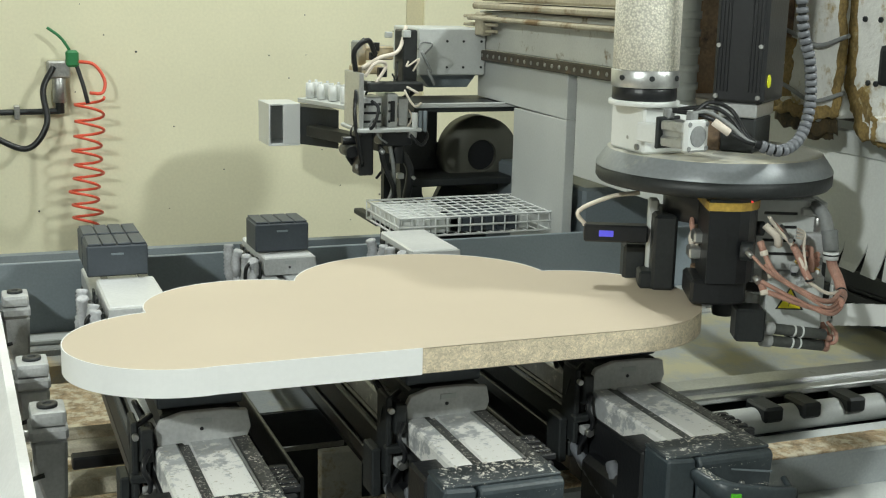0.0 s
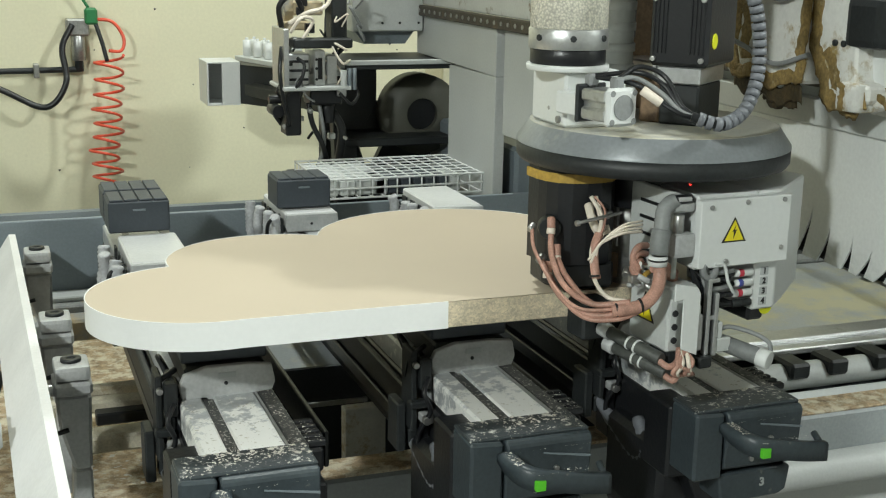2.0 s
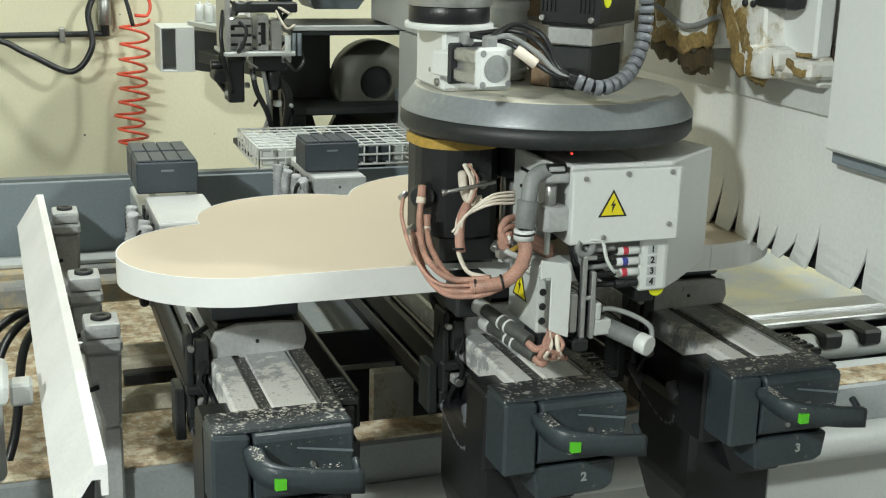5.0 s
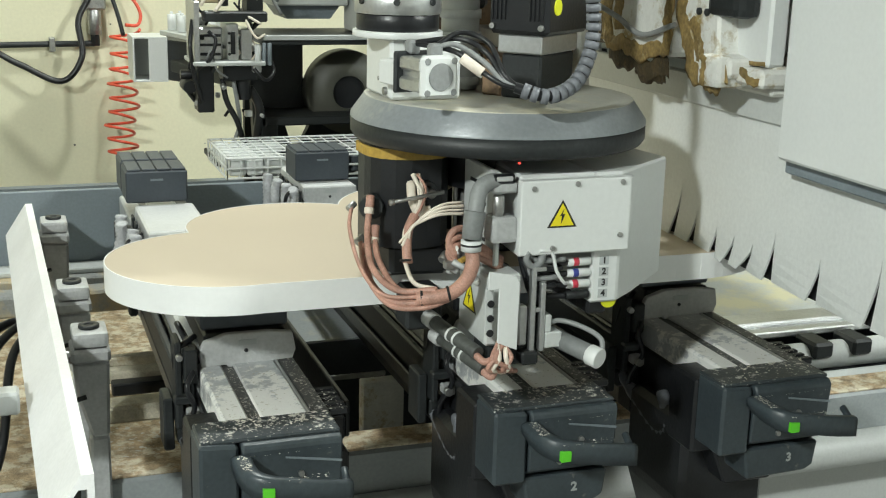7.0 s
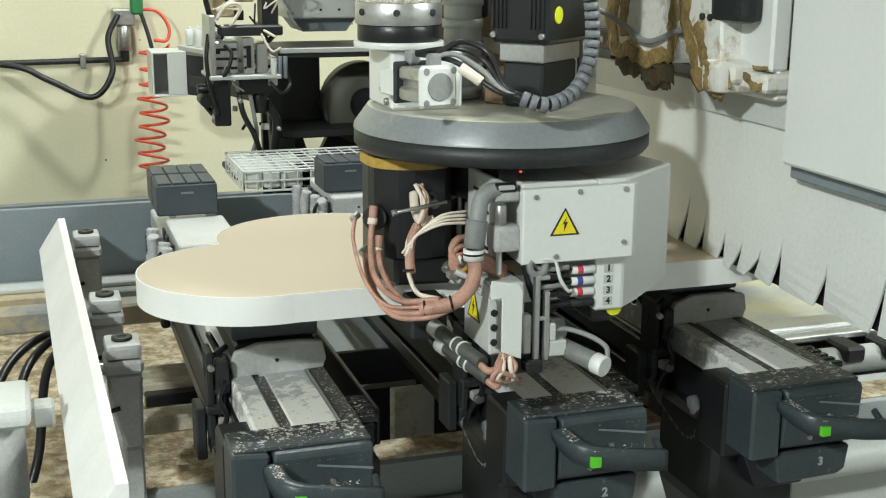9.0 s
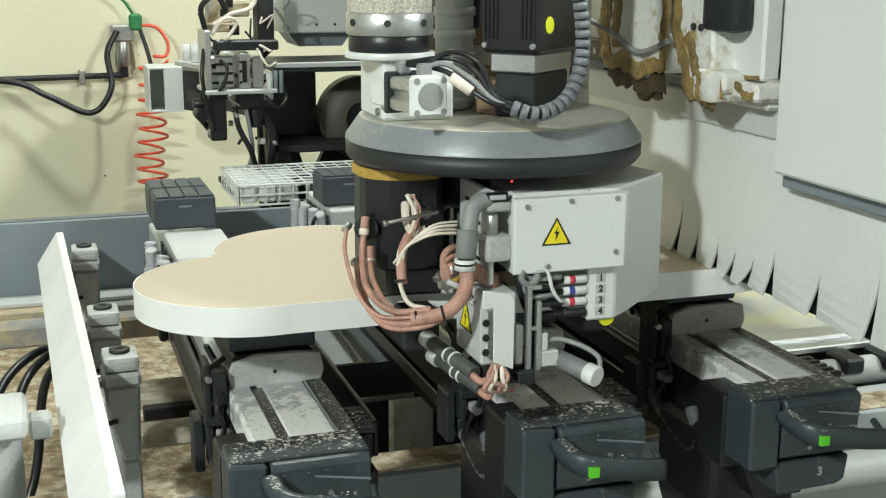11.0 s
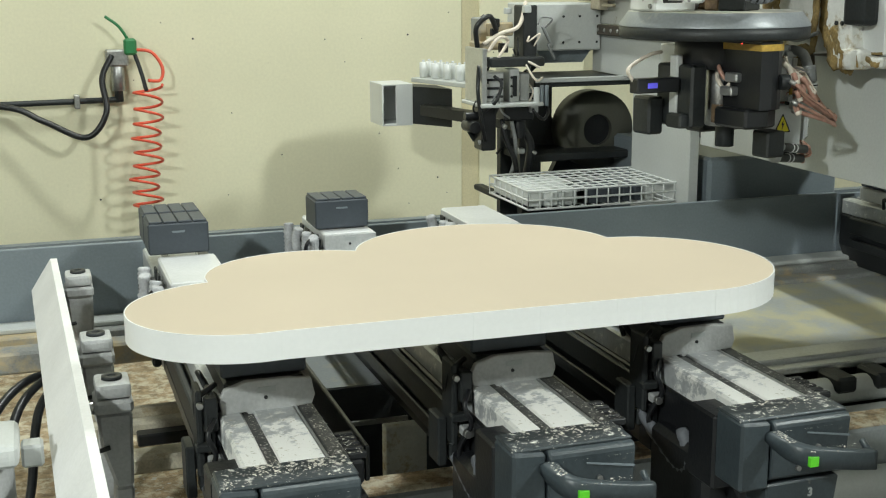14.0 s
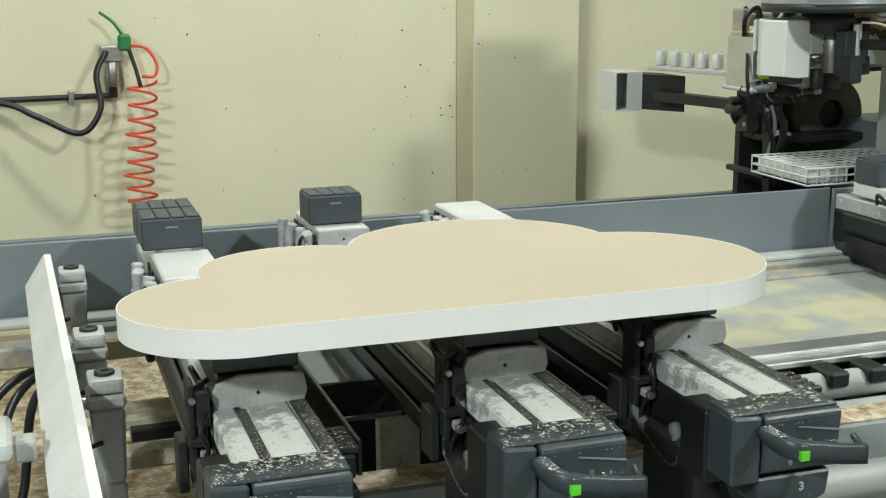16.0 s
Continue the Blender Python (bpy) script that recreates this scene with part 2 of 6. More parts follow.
def box(bm, x0, x1, y0, y1, z0, z1, bevel=0.0, m=None, seg=1):
    """A box, bevelled; m turns it after it is made."""
    vs = [bm.verts.new((x, y, z)) for x in (x0, x1) for y in (y0, y1) for z in (z0, z1)]
    fs = [bm.faces.new([vs[i] for i in f]) for f in ((0, 1, 3, 2), (4, 6, 7, 5), (0, 4, 5, 1), (2, 3, 7, 6), (0, 2, 6, 4), (1, 5, 7, 3))]
    if m is not None:
        bmesh.ops.transform(bm, matrix=m, verts=vs)
    if bevel:
        es = list({e for f in fs for e in f.edges})
        bmesh.ops.bevel(bm, geom=es, offset=bevel, segments=seg, profile=0.6, affect="EDGES", clamp_overlap=True)
    return bm


def frame_of(d):
    d = Vector(d).normalized()
    up = Vector((0, 0, 1)) if abs(d.z) < 0.95 else Vector((1, 0, 0))
    r = d.cross(up).normalized()
    return d, r, r.cross(d)


def loft(bm, rings, closed_ends=True, loop=True):
    """Joins rings of points one after another."""
    rows = [[bm.verts.new(p) for p in ring] for ring in rings]
    for a, b in zip(rows, rows[1:]):
        k = len(a)
        for i in range(k if loop else k - 1):
            j = (i + 1) % k
            f = bm.faces.new((a[i], a[j], b[j], b[i]))
            f.smooth = True
    if closed_ends and loop:
        bm.faces.new(rows[0][::-1]), bm.faces.new(rows[-1])
    return bm


def rod(bm, a, b, r, r2=None, n=16):
    """A round bar from a to b, with softened ends."""
    a, b = Vector(a), Vector(b)
    r2 = r if r2 is None else r2
    d, u, v = frame_of(b - a)
    c = min(min(r, r2) * 0.12, 0.0012, (b - a).length * 0.25)
    def ring(p, q):
        return [p + (u * math.cos(t) + v * math.sin(t)) * q for t in (2 * math.pi * i / n for i in range(n))]
    return loft(bm, [ring(a, r - c), ring(a + d * c, r), ring(b - d * c, r2), ring(b, r2 - c)])


def spline(pts, n=8):
    """Points along a smooth line through pts."""
    p = [Vector(q) for q in pts]
    p = [p[0] * 2 - p[1]] + p + [p[-1] * 2 - p[-2]]
    out = []
    for i in range(1, len(p) - 2):
        for k in range(n):
            t = k / n
            out.append(0.5 * (2 * p[i] + (p[i + 1] - p[i - 1]) * t + (2 * p[i - 1] - 5 * p[i] + 4 * p[i + 1] - p[i + 2]) * t * t + (3 * p[i] - p[i - 1] - 3 * p[i + 1] + p[i + 2]) * t ** 3))
    return out + [p[-2]]


def tube(bm, pts, r, n=8, ribs=0.0):
    """A hose along pts; ribs swell every other ring."""
    rings, u = [], None
    for i, p in enumerate(pts):
        d = (pts[min(i + 1, len(pts) - 1)] - pts[max(i - 1, 0)]).normalized()
        if u is None:
            u = frame_of(d)[1]
        u = (u - d * u.dot(d)).normalized()
        v = d.cross(u)
        q = r * (1 + ribs * (i % 2))
        rings.append([p + (u * math.cos(t) + v * math.sin(t)) * q for t in (2 * math.pi * k / n for k in range(n))])
    return loft(bm, rings)


def prism(bm, outline, a, b, axis="z", bevel=0.0):
    """An outline (a convex or plain polygon) drawn out from a to b along an axis."""
    def at(p, h):
        return {"z": (p[0], p[1], h), "y": (p[0], h, p[1]), "x": (h, p[0], p[1])}[axis]
    lo, hi = [bm.verts.new(at(p, a)) for p in outline], [bm.verts.new(at(p, b)) for p in outline]
    k = len(outline)
    fs = [bm.faces.new(lo[::-1]), bm.faces.new(hi)] + [bm.faces.new((lo[i], lo[(i + 1) % k], hi[(i + 1) % k], hi[i])) for i in range(k)]
    bmesh.ops.recalc_face_normals(bm, faces=fs)
    if bevel:
        bmesh.ops.bevel(bm, geom=list({e for f in fs for e in f.edges}), offset=bevel, segments=1, affect="EDGES", clamp_overlap=True)
    return bm


def ring(bm, c, axis, r0, r1, h, n=28):
    """A flat ring or collar round an axis."""
    d, u, v = frame_of(axis)
    c = Vector(c)
    def circle(r, k):
        return [c + d * k + (u * math.cos(t) + v * math.sin(t)) * r for t in (2 * math.pi * i / n for i in range(n))]
    return loft(bm, [circle(r0, 0), circle(r1, 0), circle(r1, h), circle(r0, h), circle(r0, 0)], closed_ends=False)


def mesh_of(name, bm, material):
    bmesh.ops.recalc_face_normals(bm, faces=bm.faces)
    me = bpy.data.meshes.new(name)
    bm.to_mesh(me)
    bm.free()
    me.materials.append(material)
    return me


WHOLE = {"corrugated_hose", "end_plate", "slide_profile", "heater_block", "housing", "gearbox", "regulator", "bellows", "wire", "fitting", "pipe", "sensor_arm", "cylinder_mount", "roller", "profile", "disc", "drive_housing", "face", "core", "cylinder_body", "bracket", "elbow", "glued_band", "wood_chip", "sawdust", "wall_speck", "reel", "cable", "bolt_symbol", "cap", "wall_north", "press_foot", "probe", "rear_block"}


def islands(bm):
    """The separate pieces of a mesh, each as a mesh of its own."""
    bm.verts.index_update()
    left, found = set(bm.verts), []
    while left:
        seed = left.pop()
        group, todo = {seed}, [seed]
        while todo:
            for e in todo.pop().link_edges:
                for v in e.verts:
                    if v not in group:
                        group.add(v), todo.append(v)
        left -= group
        one, made = bmesh.new(), {}
        for v in sorted(group, key=lambda q: q.index):
            made[v] = one.verts.new(v.co)
        for f in bm.faces:
            if f.verts[0] in group:
                one.faces.new([made[v] for v in f.verts]).smooth = f.smooth
        found.append((min(v.index for v in group), one))
    bm.free()
    return [one for _, one in sorted(found, key=lambda q: q[0])]


def part(name, bm, material, parent=None, label="", m=None):
    """One mesh under a thing; loose pieces become parts of their own with the same name."""
    first = None
    for one in ([bm] if name in WHOLE or parent is None else islands(bm)):
        ob = new(name, mesh_of(name, one, material))
        ob.parent = parent
        if m is not None:
            ob.matrix_basis = m
        first = first or tagged(ob, label)
    return first


def thing(name, label, category, group="", m=None):
    ob = new(name)
    ob.empty_display_size = 0.05
    if m is not None:
        ob.matrix_basis = m
    return tagged(ob, label, category, group)


def structure(name, bm, material, label="", category=""):
    return tagged(part(name, bm, material), label or name.replace("_", " "), category or name.split("_")[0], kind="structure")


def letters(text, size, material, parent, m, name="number"):
    """Raised writing as a mesh."""
    c = bpy.data.curves.new(name, "FONT")
    c.body, c.size, c.extrude, c.align_x, c.align_y = text, size, 0.0003, "CENTER", "CENTER"
    c.offset = size * 0.035
    tmp = bpy.data.objects.new("tmp", c)
    scene.collection.objects.link(tmp)
    dg = bpy.context.evaluated_depsgraph_get()
    me = bpy.data.meshes.new_from_object(tmp.evaluated_get(dg))
    bpy.data.objects.remove(tmp)
    me.materials.clear()
    me.materials.append(material)
    ob = new(name, me)
    ob.parent, ob.matrix_basis = parent, m
    return ob


FRONT = pose(0, 0, 0, 90, 0, 0)      # writing that faces -y


# ---------------------------------------------------------------- hall
structure("floor", box(B(), -4, 8, -4, 5.2, -0.1, 0), M_floor, "dark dusty concrete hall floor", "floor")
structure("ceiling", box(B(), -4, 8, -4, 5.2, 4.6, 4.7), M_ceiling, "plain light ceiling of the hall", "ceiling")
structure("wall_south", box(B(), -4, 8, -4.1, -4, 0, 4.6), M_hall, "plain pale hall wall", "wall")
structure("wall_west", box(B(), -4.1, -4, -4, 5.2, 0, 4.6), M_hall, "plain pale hall wall", "wall")
structure("wall_east", box(B(), 8, 8.1, -4, 5.2, 0, 4.6), M_hall, "plain pale hall wall", "wall")
bm = B()
box(bm, -4, 1.84, 5.0, 5.1, 0, 4.6, 0.004)
box(bm, 1.915, 2.38, 5.0, 5.1, 0, 4.6, 0.004)
structure("wall_north", bm, M_wall, "pale yellow painted wall panels with small stains", "wall")
structure("wall_recess", box(B(), 2.383, 8, 5.16, 5.2, 0, 4.6), M_wall, "pale yellow painted wall set back", "wall")
structure("wall_joint", box(B(), 1.84, 1.915, 5.012, 5.1, 0, 4.6), M_wall_dark, "darker yellowed joint strip in the wall", "wall")
bm = B()
rnd = random.Random(4)
for k in range(95):
    x, z, r = (rnd.uniform(-0.2, 2.35), rnd.gauss(1.87, 0.04), rnd.uniform(1.4, 2.36))[k % 3], rnd.uniform(0.5, 1.9), rnd.choice((0.002, 0.0025, 0.003, 0.004))
    if 1.83 < x < 1.925:
        continue
    rod(bm, (x, 4.9995, z), (x, 4.9975, z), r, n=6)
tagged(part("wall_speck", bm, M_dark), "small dark holes and specks in the wall", "stain", kind="stuff")


def ceiling_light(x, y, z, sx, sy, power):
    lamp = thing("ceiling_light", "long white ceiling light with a glowing panel", "lamp", "hall lights", pose(x, y, z))
    part("housing", box(B(), -sx / 2 - 0.03, sx / 2 + 0.03, -sy / 2 - 0.03, sy / 2 + 0.03, 0.03, 0.1, 0.01), M_white, lamp)
    rod_bm = B()
    box(rod_bm, -0.01, 0.01, -0.3, -0.28, 0.1, 4.6 - z)
    box(rod_bm, -0.01, 0.01, 0.28, 0.3, 0.1, 4.6 - z)
    part("hanger", rod_bm, M_steel, lamp)
    data = bpy.data.lights.new("panel_light", "AREA")
    data.shape, data.size, data.size_y, data.energy, data.color = "RECTANGLE", sx, sy, power, LAMP_COLOUR
    ob = new("panel_light", data)
    ob.matrix_basis = look((x, y, z), (x + (0.9 - x) * 0.5, y + (2.0 - y) * 0.5, 0.9))


for row in LAMPS:
    ceiling_light(*row)


# ---------------------------------------------------------------- machine bed
bed = thing("machine_bed", "dusty grey machine bed with long rails and a chip chute", "machine")
X0, X1 = -1.6, 4.4
part("rear_plate", box(B(), X0, 2.34, 3.2, 3.212, 0.60, 0.797, 0.002), M_plate, bed, "blue-grey painted rear plate")
part("rear_plate", box(B(), 2.352, X1, 3.2, 3.212, 0.58, 0.793, 0.002), M_plate, bed)
bm = B()
box(bm, X0, X1, 3.1, 3.2, 0.57, 0.615, 0.004)
box(bm, X0, X1, 3.03, 3.098, 0.55, 0.60, 0.006)
part("rear_rail", bm, M_dusty, bed, "grey rail dusted with sawdust")
part("rear_rail_strip", box(B(), X0, X1, 3.13, 3.195, 0.6152, 0.628, 0.003), M_lgrey, bed)
bm = B()
prism(bm, [(2.645, 0.570), (3.03, 0.585), (3.03, 0.589), (2.645, 0.574)], 0.62, 1.46, "x")
part("chute", bm, M_tray, bed, "sloping grey sheet metal chute with dust")
prism(bm := B(), [(2.55, 0.570), (3.03, 0.585), (3.03, 0.589), (2.55, 0.574)], 1.462, X1, "x")
part("chute", bm, M_dusttray, bed, "grey sheet metal chute yellowed by dust")
bm = B()
box(bm, 1.42, X1, 2.475, 2.545, 0.545, 0.585, 0.004)
box(bm, 1.42, X1, 2.44, 2.474, 0.56, 0.575, 0.003)
part("middle_rail", bm, M_alu, bed)
rod(bm := B(), (1.42, 2.395, 0.53), (X1, 2.395, 0.53), 0.03)
part("round_guide", bm, M_lgrey, bed)
bm = B()
for x in (1.75, 1.85, 1.97, 2.09, 2.5):
    box(bm, x, x + 0.05, 2.355, 2.435, 0.535, 0.57, 0.006)
part("guide_clip", bm, M_dark, bed)
bm = B()
box(bm, X0, X1, 2.18, 2.26, 0.44, 0.53, 0.006)
part("front_beam", bm, M_tray, bed, "long blue-grey front beam")
part("dust_layer", box(B(), X0, X1, 2.183, 2.257, 0.5302, 0.536, 0.002), M_dustbed, bed, "brown sawdust lying on the beam")
# dark sheets added under the chute; the void's deep shade is in their colour
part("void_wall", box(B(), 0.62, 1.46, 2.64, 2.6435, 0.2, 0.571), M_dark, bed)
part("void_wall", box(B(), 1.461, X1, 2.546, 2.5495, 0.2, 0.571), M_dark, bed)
part("void_strip", box(B(), 0.70, 0.86, 2.55, 2.556, 0.52, 0.53, 0.001), M_steel, bed)
part("apron", prism(B(), [(2.37, 0.50), (2.374, 0.50), (2.29, 0.36), (2.286, 0.36)], 1.42, X1, "x"), M_lgrey, bed, "pale sloping apron sheet")
rod(bm := B(), (X0, 2.165, 0.42), (X1, 2.165, 0.42), 0.035, n=20)
part("front_tube", bm, M_lgrey, bed, "pale round tube along the front")
part("front_panel", box(B(), X0, X1, 2.20, 2.22, 0.0, 0.40, 0.003), M_lgrey, bed, "light grey front panel")
bm = B()
box(bm, 0.24, 0.62, 2.77, 2.80, 0.51, 0.53, 0.004)
box(bm, 0.24, 0.62, 2.70, 2.74, 0.50, 0.525, 0.004)
box(bm, 0.24, 0.62, 2.56, 2.62, 0.47, 0.505, 0.006)
part("cross_rail", bm, M_dustrail, bed, "pale rails dusted with sawdust")
part("dark_rail", box(B(), 0.33, 0.62, 2.655, 2.69, 0.49, 0.515, 0.003), M_black, bed)
part("base_wall", box(B(), X0, X1, 4.2, 4.24, 0, 0.6), M_plate, bed)
part("dust_floor", box(B(), X0, 0.62, 2.28, 4.2, 0.28, 0.30), M_dustbed, bed, "pale brown sawdust lying in the bed")
# floor of the void, coloured near black for the shade down there
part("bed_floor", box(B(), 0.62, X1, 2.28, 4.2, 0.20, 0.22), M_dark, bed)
part("chute_block", box(B(), 0.79, 0.874, 2.47, 2.5, 0.22, 0.54, 0.002), M_paleblock, bed, "pale dusty support block")
part("fin", prism(B(), [(0.66, 2.33), (0.72, 2.33), (0.70, 2.345), (0.66, 2.345)], 0.3, 0.55), M_dark, bed)


# ---------------------------------------------------------------- consoles with suction pods
def suction_block(y, x0, parent_z=0.835):
    blk = thing("suction_block", "dark blue-grey plastic suction block with a ribbed top", "suction block", "suction blocks", pose(x0, y, parent_z))
    bm = B()
    box(bm, -0.063, 0.063, -0.052, 0.052, 0, 0.066, 0.003)
    part("body", bm, M_cup, blk)
    bm = B()
    for i in range(4):
        box(bm, -0.06 + i * 0.0305, -0.0315 + i * 0.0305, -0.049, 0.049, 0.066, 0.0705, 0.0015)
    part("rubber_lip", bm, M_cup, blk)
    part("label_slot", box(B(), -0.013, 0.013, -0.0535, -0.0515, 0.046, 0.05), M_plate, blk)
    return blk


def pod(x, y, white=False):
    p = thing("pod_carriage", "grey cast pod carriage on a console with a small slot" if not white else "pod carriage with a bright dusty aluminium top", "pod carriage", "pod carriages", pose(x, y, 0.79))
    prof = [(-0.066, -0.004), (-0.03, -0.002), (-0.024, -0.012), (0.03, -0.012), (0.036, -0.002), (0.066, 0.0), (0.071, 0.014), (0.066, 0.04), (0.03, 0.044), (-0.03, 0.044), (-0.062, 0.034), (-0.07, 0.018)]
    if white:
        prof = [(-0.058, 0.0), (0.058, 0.0), (0.062, 0.012), (0.06, 0.04), (-0.06, 0.04), (-0.062, 0.012)]
    part("front_plate", prism(B(), prof, -0.012, -0.0005, "y", 0.0015), M_cast, p)
    # decks of the front pods lie in shadow; their dark colour paints that in
    part("deck", box(B(), -0.06, 0.06, 0.0, 0.24, 0.006, 0.042, 0.004), M_traytop if white else M_dark, p)
    if not white:
        for x0, x1, y0, y1, z0, z1, m_ in ((-0.104, -0.094, -0.02, 0.03, -0.09, 0.04, M_dark), (-0.093, -0.074, -0.03, -0.01, -0.02, 0.03, M_dark), (-0.12, -0.105, 0.0, 0.05, -0.13, -0.05, M_dark), (-0.09, -0.07, -0.035, -0.01, -0.075, -0.06, M_cast), (-0.108, -0.08, -0.03, -0.012, -0.05, -0.038, M_dark), (-0.088, -0.076, -0.025, 0.02, -0.16, -0.08, M_black)):
            part("side_fitting", box(B(), x0, x1, y0, y1, z0, z1, 0.0025), m_, p)
        rod(bm := B(), (-0.086, -0.036, -0.065), (-0.086, -0.046, -0.065), 0.007, n=12)
        part("side_bolt", bm, M_steel, p)
        rod(bm := B(), (-0.099, -0.021, 0.02), (-0.099, -0.03, 0.02), 0.005, n=10)
        part("side_bolt", bm, M_steel, p)
        pts = spline([(-0.08, -0.03, 0.0), (-0.092, -0.045, -0.02), (-0.082, -0.045, -0.05), (-0.095, -0.03, -0.09), (-0.085, -0.01, -0.13)], 7)
        part("air_hose", tube(B(), pts, 0.004, 8), M_black, p)
    part("label_slot", box(B(), -0.013, 0.013, -0.0135, -0.011, 0.026, 0.034), M_letter, p)
    rod(bm := B(), (-0.002, -0.011, 0.018), (-0.002, -0.0135, 0.018), 0.003, n=8)
    part("screw", bm, M_black, p)
    bm = B()
    box(bm, -0.083, -0.075, 0.0, 0.045, -0.125, 0.028, 0.002)
    part("side_plate", bm, M_dark if not white else M_cast, p)
    box(bm := B(), -0.0745, -0.0635, 0.005, 0.06, -0.06, 0.012, 0.004)
    part("side_clamp", bm, M_dark, p)
    box(bm := B(), -0.1, -0.0835, 0.005, 0.04, -0.125, -0.095, 0.004)
    part("clamp_foot", bm, M_dark, p)
    pts = spline([(-0.07, 0.02, 0.035), (-0.1, 0.0, 0.02), (-0.095, 0.03, -0.03), (-0.075, 0.06, 0.0), (-0.085, 0.1, 0.03), (-0.07, 0.12, 0.0)], 6)
    part("air_hose", tube(B(), pts, 0.0045, 7), M_black, p)
    if white and x < 2:
        rnd = random.Random(int(x * 1000))
        for j in range(4):
            pts = spline([(-0.08 - 0.006 * j + rnd.uniform(-0.006, 0.006), 0.01 + 0.06 * j + rnd.uniform(-0.008, 0.008), 0.034 - 0.022 * i + rnd.uniform(-0.004, 0.004)) for i in range(6)], 5)
            part("foil_sleeve", tube(B(), pts, 0.0105, 9, 0.3), M_foil, p, "crumpled grey sleeve")
            part("sleeve_plate", box(B(), -0.071, -0.066, 0.0 + 0.06 * j, 0.03 + 0.06 * j, -0.09, 0.03, 0.001), M_dark, p)
    return p


def chips(bm, rnd, x0, x1, y0, y1, z, count, size=0.006):
    for _ in range(count):
        x, y = rnd.uniform(x0, x1), rnd.uniform(y0, y1)
        q = size * (0.35 + 1.5 * rnd.random() ** 3)
        a, w, h = rnd.uniform(0, 3.14), rnd.uniform(0.4, 1) * q, rnd.uniform(0.2, 0.7) * q
        m = Matrix.Translation((x, y, z + 0.0003)) @ Euler((rnd.uniform(-0.15, 0.15), rnd.uniform(-0.15, 0.15), a)).to_matrix().to_4x4()
        vs = [bm.verts.new(m @ Vector(c)) for c in ((-w, -h, 0), (w, -h, 0.0), (w, h, 0), (-w, h, 0.0002), (0, 0, 0.0005))]
        for i in range(4):
            bm.faces.new((vs[i], vs[(i + 1) % 4], vs[4]))


